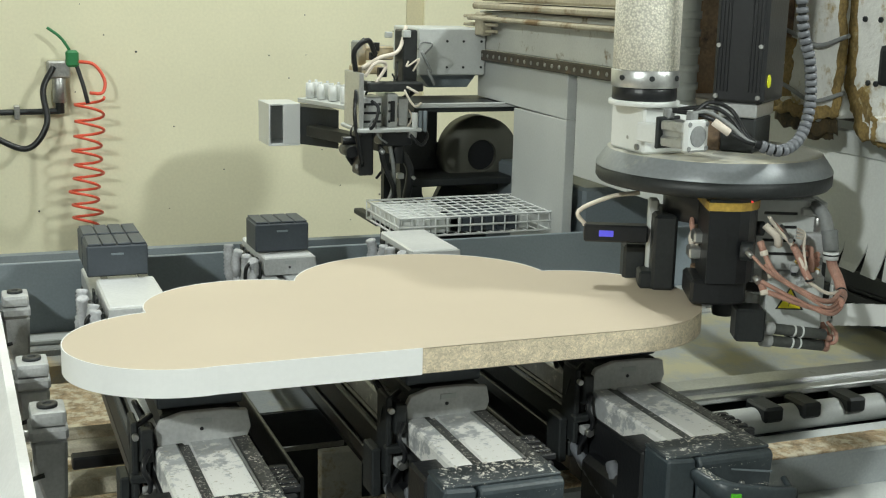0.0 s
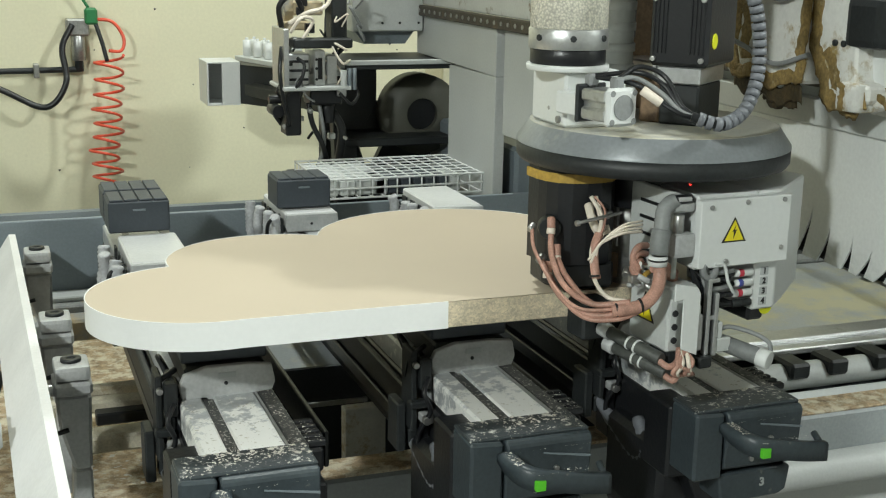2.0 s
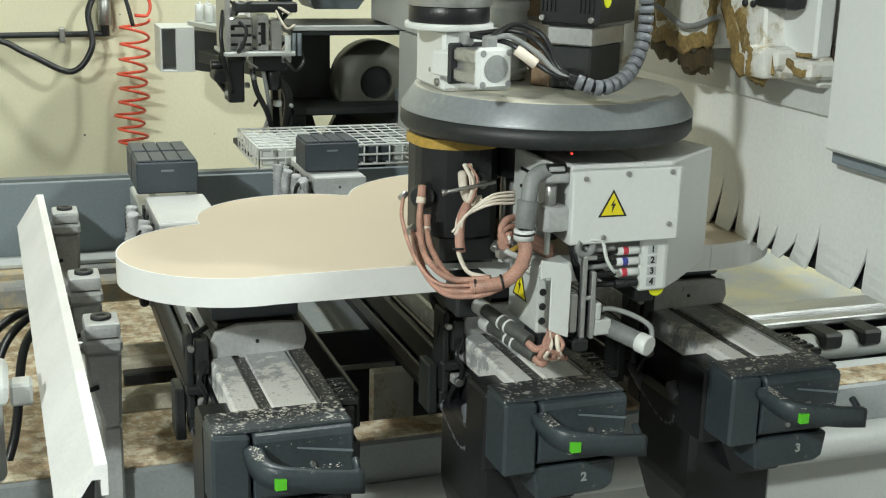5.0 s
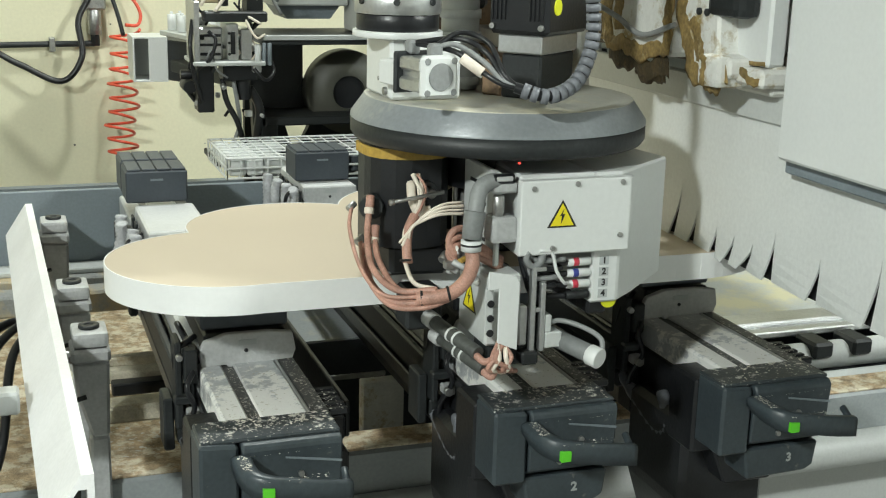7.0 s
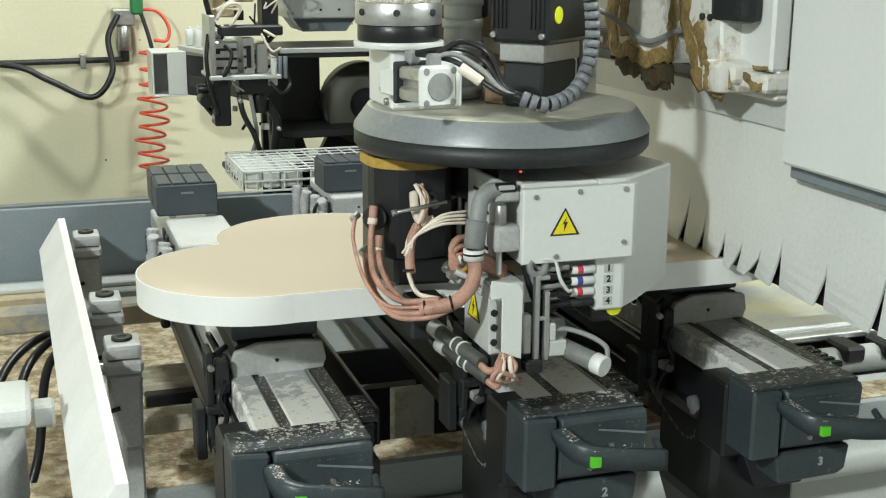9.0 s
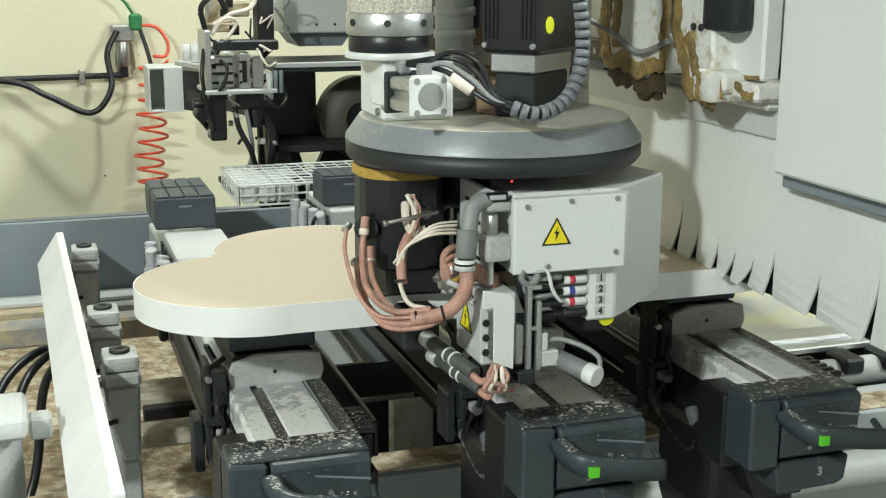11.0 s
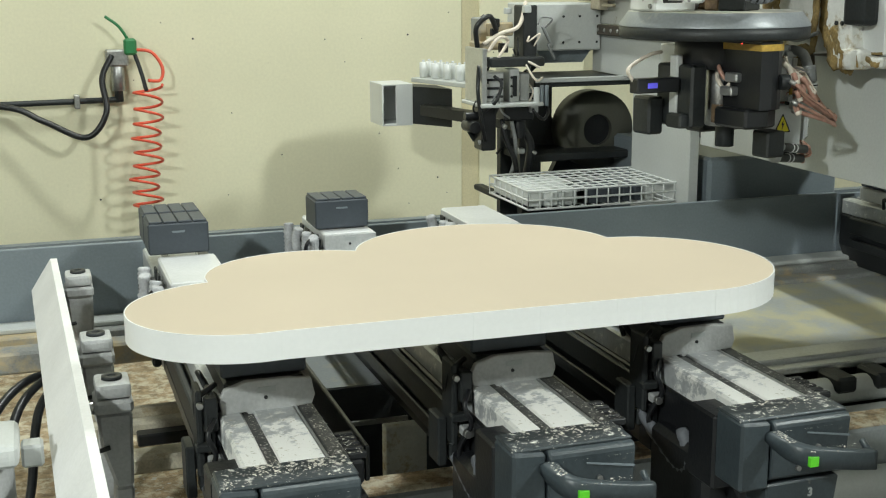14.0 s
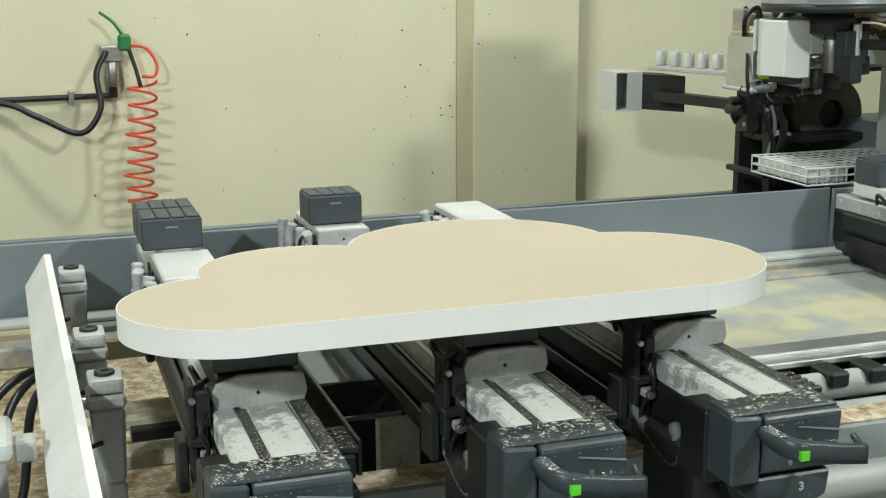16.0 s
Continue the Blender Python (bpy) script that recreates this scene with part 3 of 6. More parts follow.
def console(gx, number, dust):
    """A console whose slide groove lies at gx."""
    c = thing("console", f"dark grey machine console with a dusty aluminium slide and handle", "console", "consoles", pose(gx, 0, 0))
    yb, ye = 1.752, 3.16
    part("slide", box(B(), -0.043, -0.008, yb, ye, 0.745, 0.788, 0.004), M_slide, c, "aluminium slide rail with white sawdust")
    part("slide", box(B(), 0.0065, 0.0665, yb, ye, 0.745, 0.789, 0.002), M_slide, c)
    part("slide_lip", box(B(), 0.0675, 0.0705, yb, ye, 0.745, 0.7905, 0.001), M_alu, c)
    part("slide", box(B(), 0.0725, 0.096, yb, ye, 0.745, 0.789, 0.002), M_slidedark, c)
    part("slide_bed", box(B(), -0.041, 0.094, yb, ye, 0.70, 0.785), M_slidedark, c, "dark slide groove")
    part("duct", box(B(), 0.155, 0.163, 1.9, 2.62, 0.685, 0.74, 0.002), M_duct, c, "long black cable duct flecked with dust")
    part("duct_floor", box(B(), 0.116, 0.155, 1.9, 2.62, 0.62, 0.63, 0.002), M_black, c)
    bm = B()
    prism(bm, [(-0.045, 0.745), (0.1, 0.745), (0.1, 0.66), (0.06, 0.60), (-0.02, 0.60), (-0.045, 0.66)], 1.76, ye, "y", 0.003)
    part("beam", bm, M_black, c, "dark console beam")
    part("side_rail", box(B(), -0.062, -0.05, 2.02, 3.1, 0.70, 0.745, 0.003), M_dark, c)
    part("rack", box(B(), -0.058, -0.05, 2.0, 3.1, 0.66, 0.685, 0.002), M_black, c)
    part("cable_tray", box(B(), 0.108, 0.115, 1.77, 2.5, 0.63, 0.735, 0.002), M_duct, c)
    bm = B()
    pts = spline([(-0.055, 1.9, 0.70), (-0.06, 1.86, 0.66), (-0.06, 1.89, 0.64), (-0.06, 1.96, 0.66), (-0.058, 2.05, 0.70)], 7)
    tube(bm, pts, 0.010, 8, 0.12)
    part("corrugated_hose", bm, M_hose, c)
    # front housing: two covers, a slit between them
    bm = B()
    prism(bm, [(-0.085, 0.685), (-0.037, 0.685), (-0.037, 0.786), (-0.085, 0.789)], 1.682, 1.752, "y", 0.004)
    part("side_cover", bm, M_anth, c)
    bm = B()
    prism(bm, [(1.752, 0.786), (1.684, 0.787), (1.678, 0.78), (1.684, 0.70), (1.70, 0.69), (1.752, 0.69)], -0.0335, 0.093, "x", 0.0025)
    part("front_cover", bm, M_anth, c, "anthracite front cover")
    part("top_plate", box(B(), -0.083, 0.093, 1.69, 1.755, 0.786, 0.7915, 0.002), M_topdust, c)
    bm = B()
    prism(bm, [(-0.037, 0.688), (0.088, 0.688), (0.083, 0.65), (0.07, 0.643), (-0.03, 0.64)], 1.69, 1.75, "y", 0.003)
    part("number_plate_cover", bm, M_anth, c)
    if number:
        letters(number, 0.018, M_letter, c, pose(0.038, 1.6885, 0.668) @ FRONT)
    # handle: a blade that swings out of the cover and runs to one side
    top = [(-0.034, 1.682, 0.771), (-0.034, 1.655, 0.771), (-0.027, 1.632, 0.77), (-0.01, 1.62, 0.767), (0.02, 1.6165, 0.762), (0.05, 1.615, 0.757), (0.088, 1.616, 0.752)]
    path = spline(top, 6)
    rings = []
    for i, p in enumerate(path):
        k = i / (len(path) - 1)
        d = path[min(i + 1, len(path) - 1)] - path[max(i - 1, 0)]
        s = Vector((-d.y, d.x, 0)).normalized() * (0.013 - 0.0065 * min(1, k * 1.6))
        h = 0.011 + 0.015 * math.sin(min(1, k * 1.7) * math.pi * 0.62)
        lo = Vector((0, 0, -h))
        rings.append([p + s, p + s * 0.6 + Vector((0, 0, 0.003)), p - s * 0.6 + Vector((0, 0, 0.003)), p - s, p - s + lo, p + s + lo])
    part("handle", loft(B(), rings), M_anth, c, "curved dark grey handle")
    hook = B()
    rod(hook, (0.082, 1.616, 0.748), (0.084, 1.64, 0.76), 0.005, n=8)
    part("handle_hook", hook, M_anth, c)
    part("marker", box(B(), -0.0215, -0.0075, 1.6095, 1.622, 0.7445, 0.7585, 0.0005), M_green, c, "bright green square marker")
    rod(bm := B(), (0.04, 1.682, 0.742), (0.04, 1.676, 0.742), 0.004, n=8)
    rod(bm, (0.01, 1.684, 0.712), (0.01, 1.678, 0.712), 0.004, n=8)
    part("screw", bm, M_steel, c)
    bm = B()
    prism(bm, [(0.02, 0.765), (0.092, 0.752), (0.092, 0.755), (0.02, 0.767)], 1.6775, 1.6795, "y")
    part("embossed_line", bm, M_plate, c)
    bm = B()
    prism(bm, [(-0.07, 0.69), (0.08, 0.69), (0.08, 0.5), (0.04, 0.46), (-0.04, 0.46), (-0.07, 0.55)], 1.80, 1.98, "y", 0.01)
    part("drive_housing", bm, M_black, c)
    bm = B()
    box(bm, -0.085, -0.038, 1.756, 1.83, 0.66, 0.775, 0.004)
    box(bm, 0.097, 0.113, 1.72, 1.76, 0.70, 0.745, 0.003)
    box(bm, 0.096, 0.12, 1.765, 1.86, 0.74, 0.775, 0.004)
    for i in range(5):
        box(bm, 0.096, 0.125, 1.77 + i * 0.018, 1.782 + i * 0.018, 0.775, 0.785, 0.002)
    part("side_housing", bm, M_black, c)
    rnd = random.Random(dust)
    much = {1: 1.0, 2: 0.65, 3: 0.45}.get(dust, 0.3)
    bm = B()
    chips(bm, rnd, -0.08, 0.09, 1.692, 1.753, 0.7915, int(260 * much), 0.0016)
    chips(bm, rnd, -0.03, 0.09, 1.722, 1.753, 0.7915, int(150 * much), 0.0028)
    chips(bm, rnd, -0.042, -0.01, 1.756, 1.95, 0.788, int(90 * much), 0.0016)
    chips(bm, rnd, 0.008, 0.066, 1.756, 1.95, 0.789, int(140 * much), 0.0017)
    chips(bm, rnd, 0.073, 0.096, 1.756, 1.97, 0.789, int(130 * much), 0.0014)
    chips(bm, rnd, -0.007, 0.006, 1.756, 1.97, 0.785, int(120 * much), 0.0013)
    chips(bm, rnd, 0.098, 0.12, 1.768, 1.85, 0.785, 40, 0.0018)
    chips(bm, rnd, -0.04, -0.028, 1.632, 1.678, 0.7745, 70, 0.0018)
    chips(bm, rnd, -0.02, 0.06, 1.611, 1.622, 0.766, 60, 0.0012)
    chips(bm, rnd, -0.03, 0.09, 1.6765, 1.679, 0.772, 20, 0.0012)
    tagged(part("wood_chip", bm, M_chip), "white chips and sawdust lying on a console", "sawdust", kind="stuff").matrix_basis = pose(gx, 0, 0)
    return c


for gx, num, seed in ((0.443, "", 1), (0.827, "2", 2), (1.172, "3", 3), (2.37, "", 5)):
    console(gx, num, seed)
for gx, y in ((0.443, 1.978), (0.827, 1.975), (1.172, 2.015)):
    pod(gx + 0.028, y)
    suction_block(y + 0.06, gx + 0.028)
pod(0.443 + 0.022, 2.61, True)
for y in (2.905, 3.02):
    suction_block(y, 0.452)
pod(0.827 + 0.022, 2.965, True)
suction_block(3.055, 0.842)
pod(1.172 + 0.03, 2.945, True)
pod(2.39, 2.85, True)
suction_block(3.03, 2.39)


# ---------------------------------------------------------------- cloud-shaped board with its edge band
TOP, THICK = 0.95, 0.038
LOBES = ((0.44, 1.962, 0.162, 0.152), (0.58, 2.128, 0.168, 0.152), (0.90, 2.2, 0.226, 0.203), (1.115, 2.008, 0.185, 0.196))
MID = (0.78, 2.02)


def reach(a):
    """How far the board reaches from its middle in the direction a."""
    dx, dy, far = math.cos(a), math.sin(a), 0.0
    for cx, cy, rx, ry in LOBES:
        ox, oy = (MID[0] - cx) / rx, (MID[1] - cy) / ry
        ex, ey = dx / rx, dy / ry
        qa, qb, qc = ex * ex + ey * ey, 2 * (ox * ex + oy * ey), ox * ox + oy * oy - 1
        disc = qb * qb - 4 * qa * qc
        if disc > 0:
            far = max(far, (-qb + math.sqrt(disc)) / (2 * qa))
    if dy < 0:
        k = (1.812 - MID[1]) / dy
        if 0.42 <= MID[0] + dx * k <= 1.13:
            far = max(far, k)
    return far


N = 720
outline = [(MID[0] + math.cos(a) * reach(a), MID[1] + math.sin(a) * reach(a)) for a in (2 * math.pi * i / N for i in range(N))]
board = thing("board", "raw beige cloud-shaped board being banded with white edging", "board")
bm = B()
hi = [bm.verts.new((x, y, TOP)) for x, y in outline]
lo = [bm.verts.new((x, y, TOP - THICK)) for x, y in outline]
bm.faces.new(hi), bm.faces.new(lo[::-1])
part("face", bm, M_mdf, board, "plain beige raw board face")
bm = B()
loft(bm, [[(x, y, TOP - 0.0008) for x, y in outline], [(x, y, TOP - THICK + 0.0008) for x, y in outline]], closed_ends=False)
part("core", bm, M_chipboard, board, "raw particle board core with visible chips")

# arc length along the outline, clockwise from the tip on the side of high x, along the front
tip = min(range(N), key=lambda i: abs(math.atan2(outline[i][1] - 2.03, outline[i][0] - 1.115)) if outline[i][0] > 1.2 else 9)
front_way = [outline[(tip - i) % N] for i in range(N)]
run = [0.0]
for p, q in zip(front_way, front_way[1:]):
    run.append(run[-1] + math.dist(p, q))
joint = next(i for i, p in enumerate(front_way) if i > 20 and p[0] < 0.755)
LAST = run[joint]
band = thing("edge_band", "glossy white edging strip glued round the board", "edging")


def normal_at(i):
    (ax, ay), (bx, by) = front_way[(i - 2) % N], front_way[(i + 2) % N]
    dx, dy = bx - ax, by - ay
    k = math.hypot(dx, dy)
    return -(-dy / k), -(dx / k)


def out_at(i, d):
    nx, ny = normal_at(i)
    x, y = front_way[i % N]
    if (x + nx * 0.01 - MID[0]) ** 2 + (y + ny * 0.01 - MID[1]) ** 2 < (x - MID[0]) ** 2 + (y - MID[1]) ** 2:
        nx, ny = -nx, -ny
    return x + nx * d, y + ny * d


bm = B()
rows = []
for i in range(joint, N + 1):
    (ax, ay), (bx, by) = out_at(i, 0.0), out_at(i, 0.0016)
    rows.append([(ax, ay, TOP + 0.0006), (bx, by, TOP + 0.0006), (bx, by, TOP - THICK - 0.0006), (ax, ay, TOP - THICK - 0.0006)])
loft(bm, rows)
for f in bm.faces:
    f.smooth = False
part("glued_band", bm, M_band, band, "white band already glued to the board")
STEP = 0.02
COUNT = int(LAST / STEP)
strip_mesh = mesh_of("band_piece", box(B(), -STEP / 2 - 0.0022, STEP / 2 + 0.0022, -0.0009, 0.0009, -THICK / 2 - 0.0006, THICK / 2 + 0.0006), M_band)
band_pieces = []
for k in range(COUNT + 1):
    ob = new("band_piece", strip_mesh)
    ob.parent = band
    band_pieces.append(ob)


def on_front(s):
    """The pose of a band piece glued at the arc length s."""
    i = max(j for j in range(joint + 1) if run[j] <= s)
    k = (s - run[i]) / (run[i + 1] - run[i])
    d = 0.0011 + 0.0002 * (round(s / STEP - 0.5) % 2)
    (px, py), (qx, qy) = out_at(i, d), out_at(i + 1, d)
    x, y = px + (qx - px) * k, py + (qy - py) * k
    (ax, ay), (bx, by) = front_way[(i - 1) % N], front_way[i + 2]
    return pose(x, y, TOP - THICK / 2, 0, 0, math.degrees(math.atan2(by - ay, bx - ax)))


# ---------------------------------------------------------------- stop bar with its cylinders
bar = thing("stop_bar", "long milled aluminium stop bar held by cast cylinders", "stop bar")
d = (Vector((0.213, 3.06, 0.80)) - Vector((0.238, 1.62, 0.80))).normalized()
bar_m = Matrix.Translation((0.218, 1.62, 0.80)) @ pose(0, 0, 0, 0, 0, math.degrees(math.atan2(-d.x, d.y)))
prof = [(0, 0), (-0.044, -0.068), (-0.038, -0.071), (-0.004, -0.018), (0.006, -0.018), (0.006, -0.038), (0.014, -0.038), (0.014, 0.0)]
part("profile", prism(B(), prof, 0, 1.44, "y"), M_bar, bar, m=bar_m)
part("dark_core", prism(B(), [(-0.006, -0.03), (-0.03, -0.07), (0.0, -0.1), (0.004, -0.03)], 0.06, 1.40, "y"), M_dark, bar, m=bar_m)
for y, cx in ((2.94, 0.246), (2.44, 0.255), (2.18, 0.265)):
    bm = B()
    box(bm, cx - 0.027, cx + 0.027, y - 0.034, y + 0.034, 0.768, 0.792, 0.007, seg=2)
    box(bm, cx - 0.03, cx + 0.029, y - 0.036, y + 0.036, 0.744, 0.766, 0.005)
    prism(bm, [(cx - 0.027, 0.744), (cx + 0.027, 0.744), (cx + 0.023, 0.62), (cx - 0.004, 0.62), (cx - 0.024, 0.69)], y - 0.03, y + 0.03, "y", 0.005)
    part("cylinder_body", bm, M_cast, bar)
    ring(bm := B(), (cx, y, 0.792), (0, 0, 1), 0.007, 0.016, 0.005, 20)
    rod(bm, (cx, y, 0.79), (cx, y, 0.795), 0.009)
    part("cap", bm, M_dark, bar)
    for z, dy in ((0.757, -0.022), (0.735, 0.02)):
        rod(bm := B(), (cx - 0.026, y + dy, z), (cx - 0.046, y + dy, z), 0.0065, n=12)
        part("screw", bm, M_alu, bar)
        rod(bm := B(), (cx - 0.046, y + dy, z), (cx - 0.054, y + dy, z), 0.0105, n=6)
        part("screw_head", bm, M_alu, bar)
    rod(bm := B(), (cx - 0.01, y - 0.032, 0.69), (cx - 0.03, y - 0.032, 0.685), 0.004, n=8)
    part("screw", bm, M_dark, bar)
    part("post", prism(B(), [(cx - 0.02, 0.30), (cx + 0.024, 0.30), (cx + 0.023, 0.618), (cx - 0.006, 0.618)], y - 0.024, y + 0.026, "y", 0.004), M_cast, bar)


def side_cylinder(x, y, z):
    s = thing("side_stop", "white rounded stop head on a grey cylinder", "stop", m=pose(x, y, z))
    bm = B()
    box(bm, -0.09, 0.055, -0.07, 0.05, -0.034, 0.0, 0.014, seg=3)
    part("head", bm, M_lgrey, s)
    rod(bm := B(), (0, 0, -0.16), (0, 0, -0.034), 0.045, n=20)
    part("cylinder_body", bm, M_cast, s)
    rod(bm := B(), (0, 0, -z), (0, 0, -0.16), 0.02)
    part("post", bm, M_dark, s)
    part("arm", box(B(), 0.0555, 0.086, -0.015, 0.02, -0.055, -0.022, 0.004), M_lgrey, s)


side_cylinder(0.072, 2.0, 0.79)


def cable(label, pts, r, material=None):
    ob = part("cable", tube(B(), spline(pts, 8), r, 8), material or M_black)
    return tagged(ob, label, "cable")


for k in range(3):
    cable("black air hose lying in the machine bed", [(0.0 + k * 0.03, 2.5, 0.31), (0.02 + k * 0.05, 2.55, 0.45), (0.07 + k * 0.04, 2.7, 0.58), (0.16 + k * 0.03, 2.85, 0.60), (0.2, 3.1, 0.45), (0.2, 3.3, 0.31)], 0.009)
bm = B()
chips(bm, random.Random(9), 0.29, 0.62, 2.3, 3.4, 0.30, 900, 0.006)
tagged(part("sawdust", bm, M_chip), "pale wood chips strewn over the sawdust in the bed", "sawdust", kind="stuff")

# ---------------------------------------------------------------- air line on the wall
air = thing("air_line", "wall-mounted air line with valve and red coiled hose", "air hose")
wy = 4.965
rod(bm := B(), (-0.6, wy, 0.955), (0.49, wy, 0.968), 0.011, n=10)
rod(bm, (0.49, wy, 0.96), (0.49, wy, 1.12), 0.016, n=10)
part("pipe", bm, M_dark, air)
part("clip", box(B(), 0.33, 0.35, wy - 0.02, 5.0, 0.94, 0.99, 0.003), M_steel, air)
bm = B()
box(bm, 0.45, 0.53, wy - 0.03, 4.999, 1.09, 1.15, 0.006)
rod(bm, (0.49, wy, 1.0), (0.49, wy, 1.1), 0.024, n=12)
part("fitting", bm, M_steel, air)
bm = B()
box(bm, 0.515, 0.56, wy - 0.045, wy, 1.13, 1.19, 0.008)
part("valve", bm, M_vgreen, air, "green valve body")
part("lever", tube(B(), spline([(0.53, wy - 0.02, 1.19), (0.50, wy - 0.02, 1.235), (0.455, wy - 0.02, 1.27)], 5), 0.006, 6), M_vgreen, air)
part("black_hose", tube(B(), spline([(0.47, wy - 0.03, 1.13), (0.43, wy - 0.06, 1.05), (0.435, wy - 0.1, 0.93), (0.36, wy - 0.1, 0.845), (0.22, wy - 0.07, 0.905), (0.08, wy - 0.04, 0.96), (-0.3, wy - 0.03, 0.972)], 8), 0.011, 8), M_black, air)
part("feed_hose", tube(B(), spline([(0.55, wy - 0.03, 1.15), (0.61, wy - 0.05, 1.14), (0.645, wy - 0.06, 1.085), (0.635, wy - 0.07, 1.04), (0.59, wy - 0.08, 1.04)], 8), 0.0062, 8), M_red, air)
part("grip", tube(B(), spline([(0.55, wy - 0.03, 1.14), (0.57, wy - 0.04, 1.07), (0.585, wy - 0.05, 1.0)], 5), 0.0075, 8), M_dark, air)
turns, pts = 9, []
for i in range(turns * 20 + 1):
    a, k = 2 * math.pi * i / 20, i / (turns * 20)
    r = 0.05 + 0.006 * math.sin(i * 0.21)
    pts.append(Vector((0.588 - 0.034 * k + r * math.cos(a) + 0.005 * math.sin(i * 0.09), wy - 0.1 + r * math.sin(a), 1.03 - 0.47 * k ** 0.9 - 0.012 * math.sin(a + 0.4))))
part("coiled_hose", tube(B(), pts, 0.0052, 8), M_red, air, "bright red coiled air hose")


# ---------------------------------------------------------------- gantry arm
gantry = thing("gantry", "light grey travelling gantry arm with rail and slit curtain", "gantry")
bm = B()
prism(bm, [(3.93, 1.222), (3.29, 1.222), (3.29, 1.095), (3.93, 1.105)], 0.35, 0.38, "x", 0.002)
prism(bm, [(3.64, 1.0945), (3.29, 1.0945), (3.29, 0.6), (3.64, 0.6)], 0.35, 0.38, "x", 0.002)
part("end_plate", bm, M_lgrey, gantry, "light grey end plate with a few scratches")
part("web_plate", box(B(), 0.35, 0.38, 2.28, 3.235, 0.95, 1.222, 0.002), M_lgrey, gantry)
# dark sheet added behind the plates so that their gap reads as shade
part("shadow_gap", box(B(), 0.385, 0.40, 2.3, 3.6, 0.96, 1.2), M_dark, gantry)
part("foot", box(B(), 0.42, 0.85, 3.3, 4.0, 0.0, 0.9, 0.01), M_plate, gantry)
part("rail", box(B(), 0.33, 0.35, 1.0, 3.93, 1.222, 1.254, 0.003), M_railsteel, gantry, "dark dusty linear rail with bolt holes")
bm = B()
for i in range(64):
    y = 1.03 + i * 0.0455
    rod(bm, (0.331, y, 1.238), (0.3275, y, 1.238), 0.006, n=10)
part("rail_bolt", bm, M_steel, gantry)
part("upper_web", box(B(), 0.35, 0.45, 1.0, 3.93, 1.254, 1.375, 0.003), M_grime, gantry)
bm = B()
box(bm, 0.31, 0.45, 1.0, 3.90, 1.38, 1.40, 0.006)
box(bm, 0.33, 0.45, 1.0, 3.88, 1.405, 1.45, 0.006)
box(bm, 0.30, 0.35, 2.8, 3.92, 1.345, 1.36, 0.005)
part("dusty_ledge", bm, M_ledge, gantry, "ledge caked with brown dust")
part("upper_beam", box(B(), 0.37, 0.8, 1.0, 3.2, 1.455, 1.56, 0.01), M_lgrey, gantry)
bm = B()
for z in (1.315, 1.335, 1.36):
    rod(bm, (0.32, 3.72, z), (0.32, 3.98, z - 0.004), 0.0055, n=8)
box(bm, 0.305, 0.34, 3.8, 3.86, 1.3, 1.37, 0.004)
part("clamp", bm, M_ledge, gantry)
part("rear_skin", box(B(), 0.8, 0.82, 1.0, 3.2, 0.95, 1.46, 0.003), M_lgrey, gantry)
rnd = random.Random(12)
part("curtain_rail", box(B(), 0.332, 0.35, 0.7, 2.26, 1.16, 1.205, 0.003), M_lgrey, gantry, "grey holder of the strip curtain")
slits = [(2.25, 1.0, 0.0)]
while slits[-1][0] > 0.75:
    y = slits[-1][0]
    slits.append((y - (rnd.uniform(0.045, 0.075) if y > 1.7 else rnd.uniform(0.09, 0.125)), rnd.uniform(0.6, 0.8), rnd.uniform(0.022, 0.04)))
for (ya, cut_a, lean_a), (yb, cut_b, lean_b) in zip(slits, slits[1:]):
    bm = B()
    z0 = 0.943 + rnd.uniform(0.0, 0.004)
    curl, rows = rnd.uniform(0.003, 0.009), []
    for k in range(15):
        f = k / 14
        z = 1.168 + (z0 - 1.168) * f
        ga, gb = max(0, (f - cut_a) / max(0.01, 1 - cut_a)), max(0, (f - cut_b) / max(0.01, 1 - cut_b))
        a, b = ya + lean_a * ga ** 1.4 - 0.012 * ga, yb + lean_b * gb ** 1.4
        dx = curl * ga ** 2
        rows.append([(0.338 + dx, a, z), (0.338, b, z), (0.341, b, z), (0.341 + dx, a, z)])
    loft(bm, rows)
    for f in bm.faces:
        f.smooth = False
    part("curtain_strip", bm, M_curtain, gantry)
# black sheet added behind the strips so that the slits look dark
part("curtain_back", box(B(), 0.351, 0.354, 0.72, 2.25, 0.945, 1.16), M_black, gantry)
part("cover", box(B(), 0.295, 0.333, 0.5, 1.61, 1.128, 1.5, 0.004), M_white, gantry, "large plain white side cover")
part("cover_edge", box(B(), 0.315, 0.333, 0.5, 1.618, 1.108, 1.1265, 0.002), M_plate, gantry)
part("rail_end", box(B(), 0.31, 0.349, 1.655, 1.76, 1.20, 1.24, 0.004), M_foam, gantry)

# ---------------------------------------------------------------- edging magazine carried by the gantry
mag = thing("edging_magazine", "edging magazine with white rollers, cables and feeding unit", "magazine")
bm = B()
for a in ((-0.225, -0.219, 0.895, 1.04), (-0.12, -0.114, 0.895, 1.04)):
    box(bm, a[0], a[1], 4.40, 4.56, a[2], a[3], 0.001)
box(bm, -0.219, -0.12, 4.40, 4.56, 1.034, 1.04, 0.001)
box(bm, -0.219, -0.12, 4.40, 4.56, 0.895, 0.901, 0.001)
box(bm, -0.175, -0.12, 4.40, 4.406, 0.901, 1.034, 0.001)
box(bm, -0.219, -0.12, 4.55, 4.556, 0.901, 1.034, 0.001)
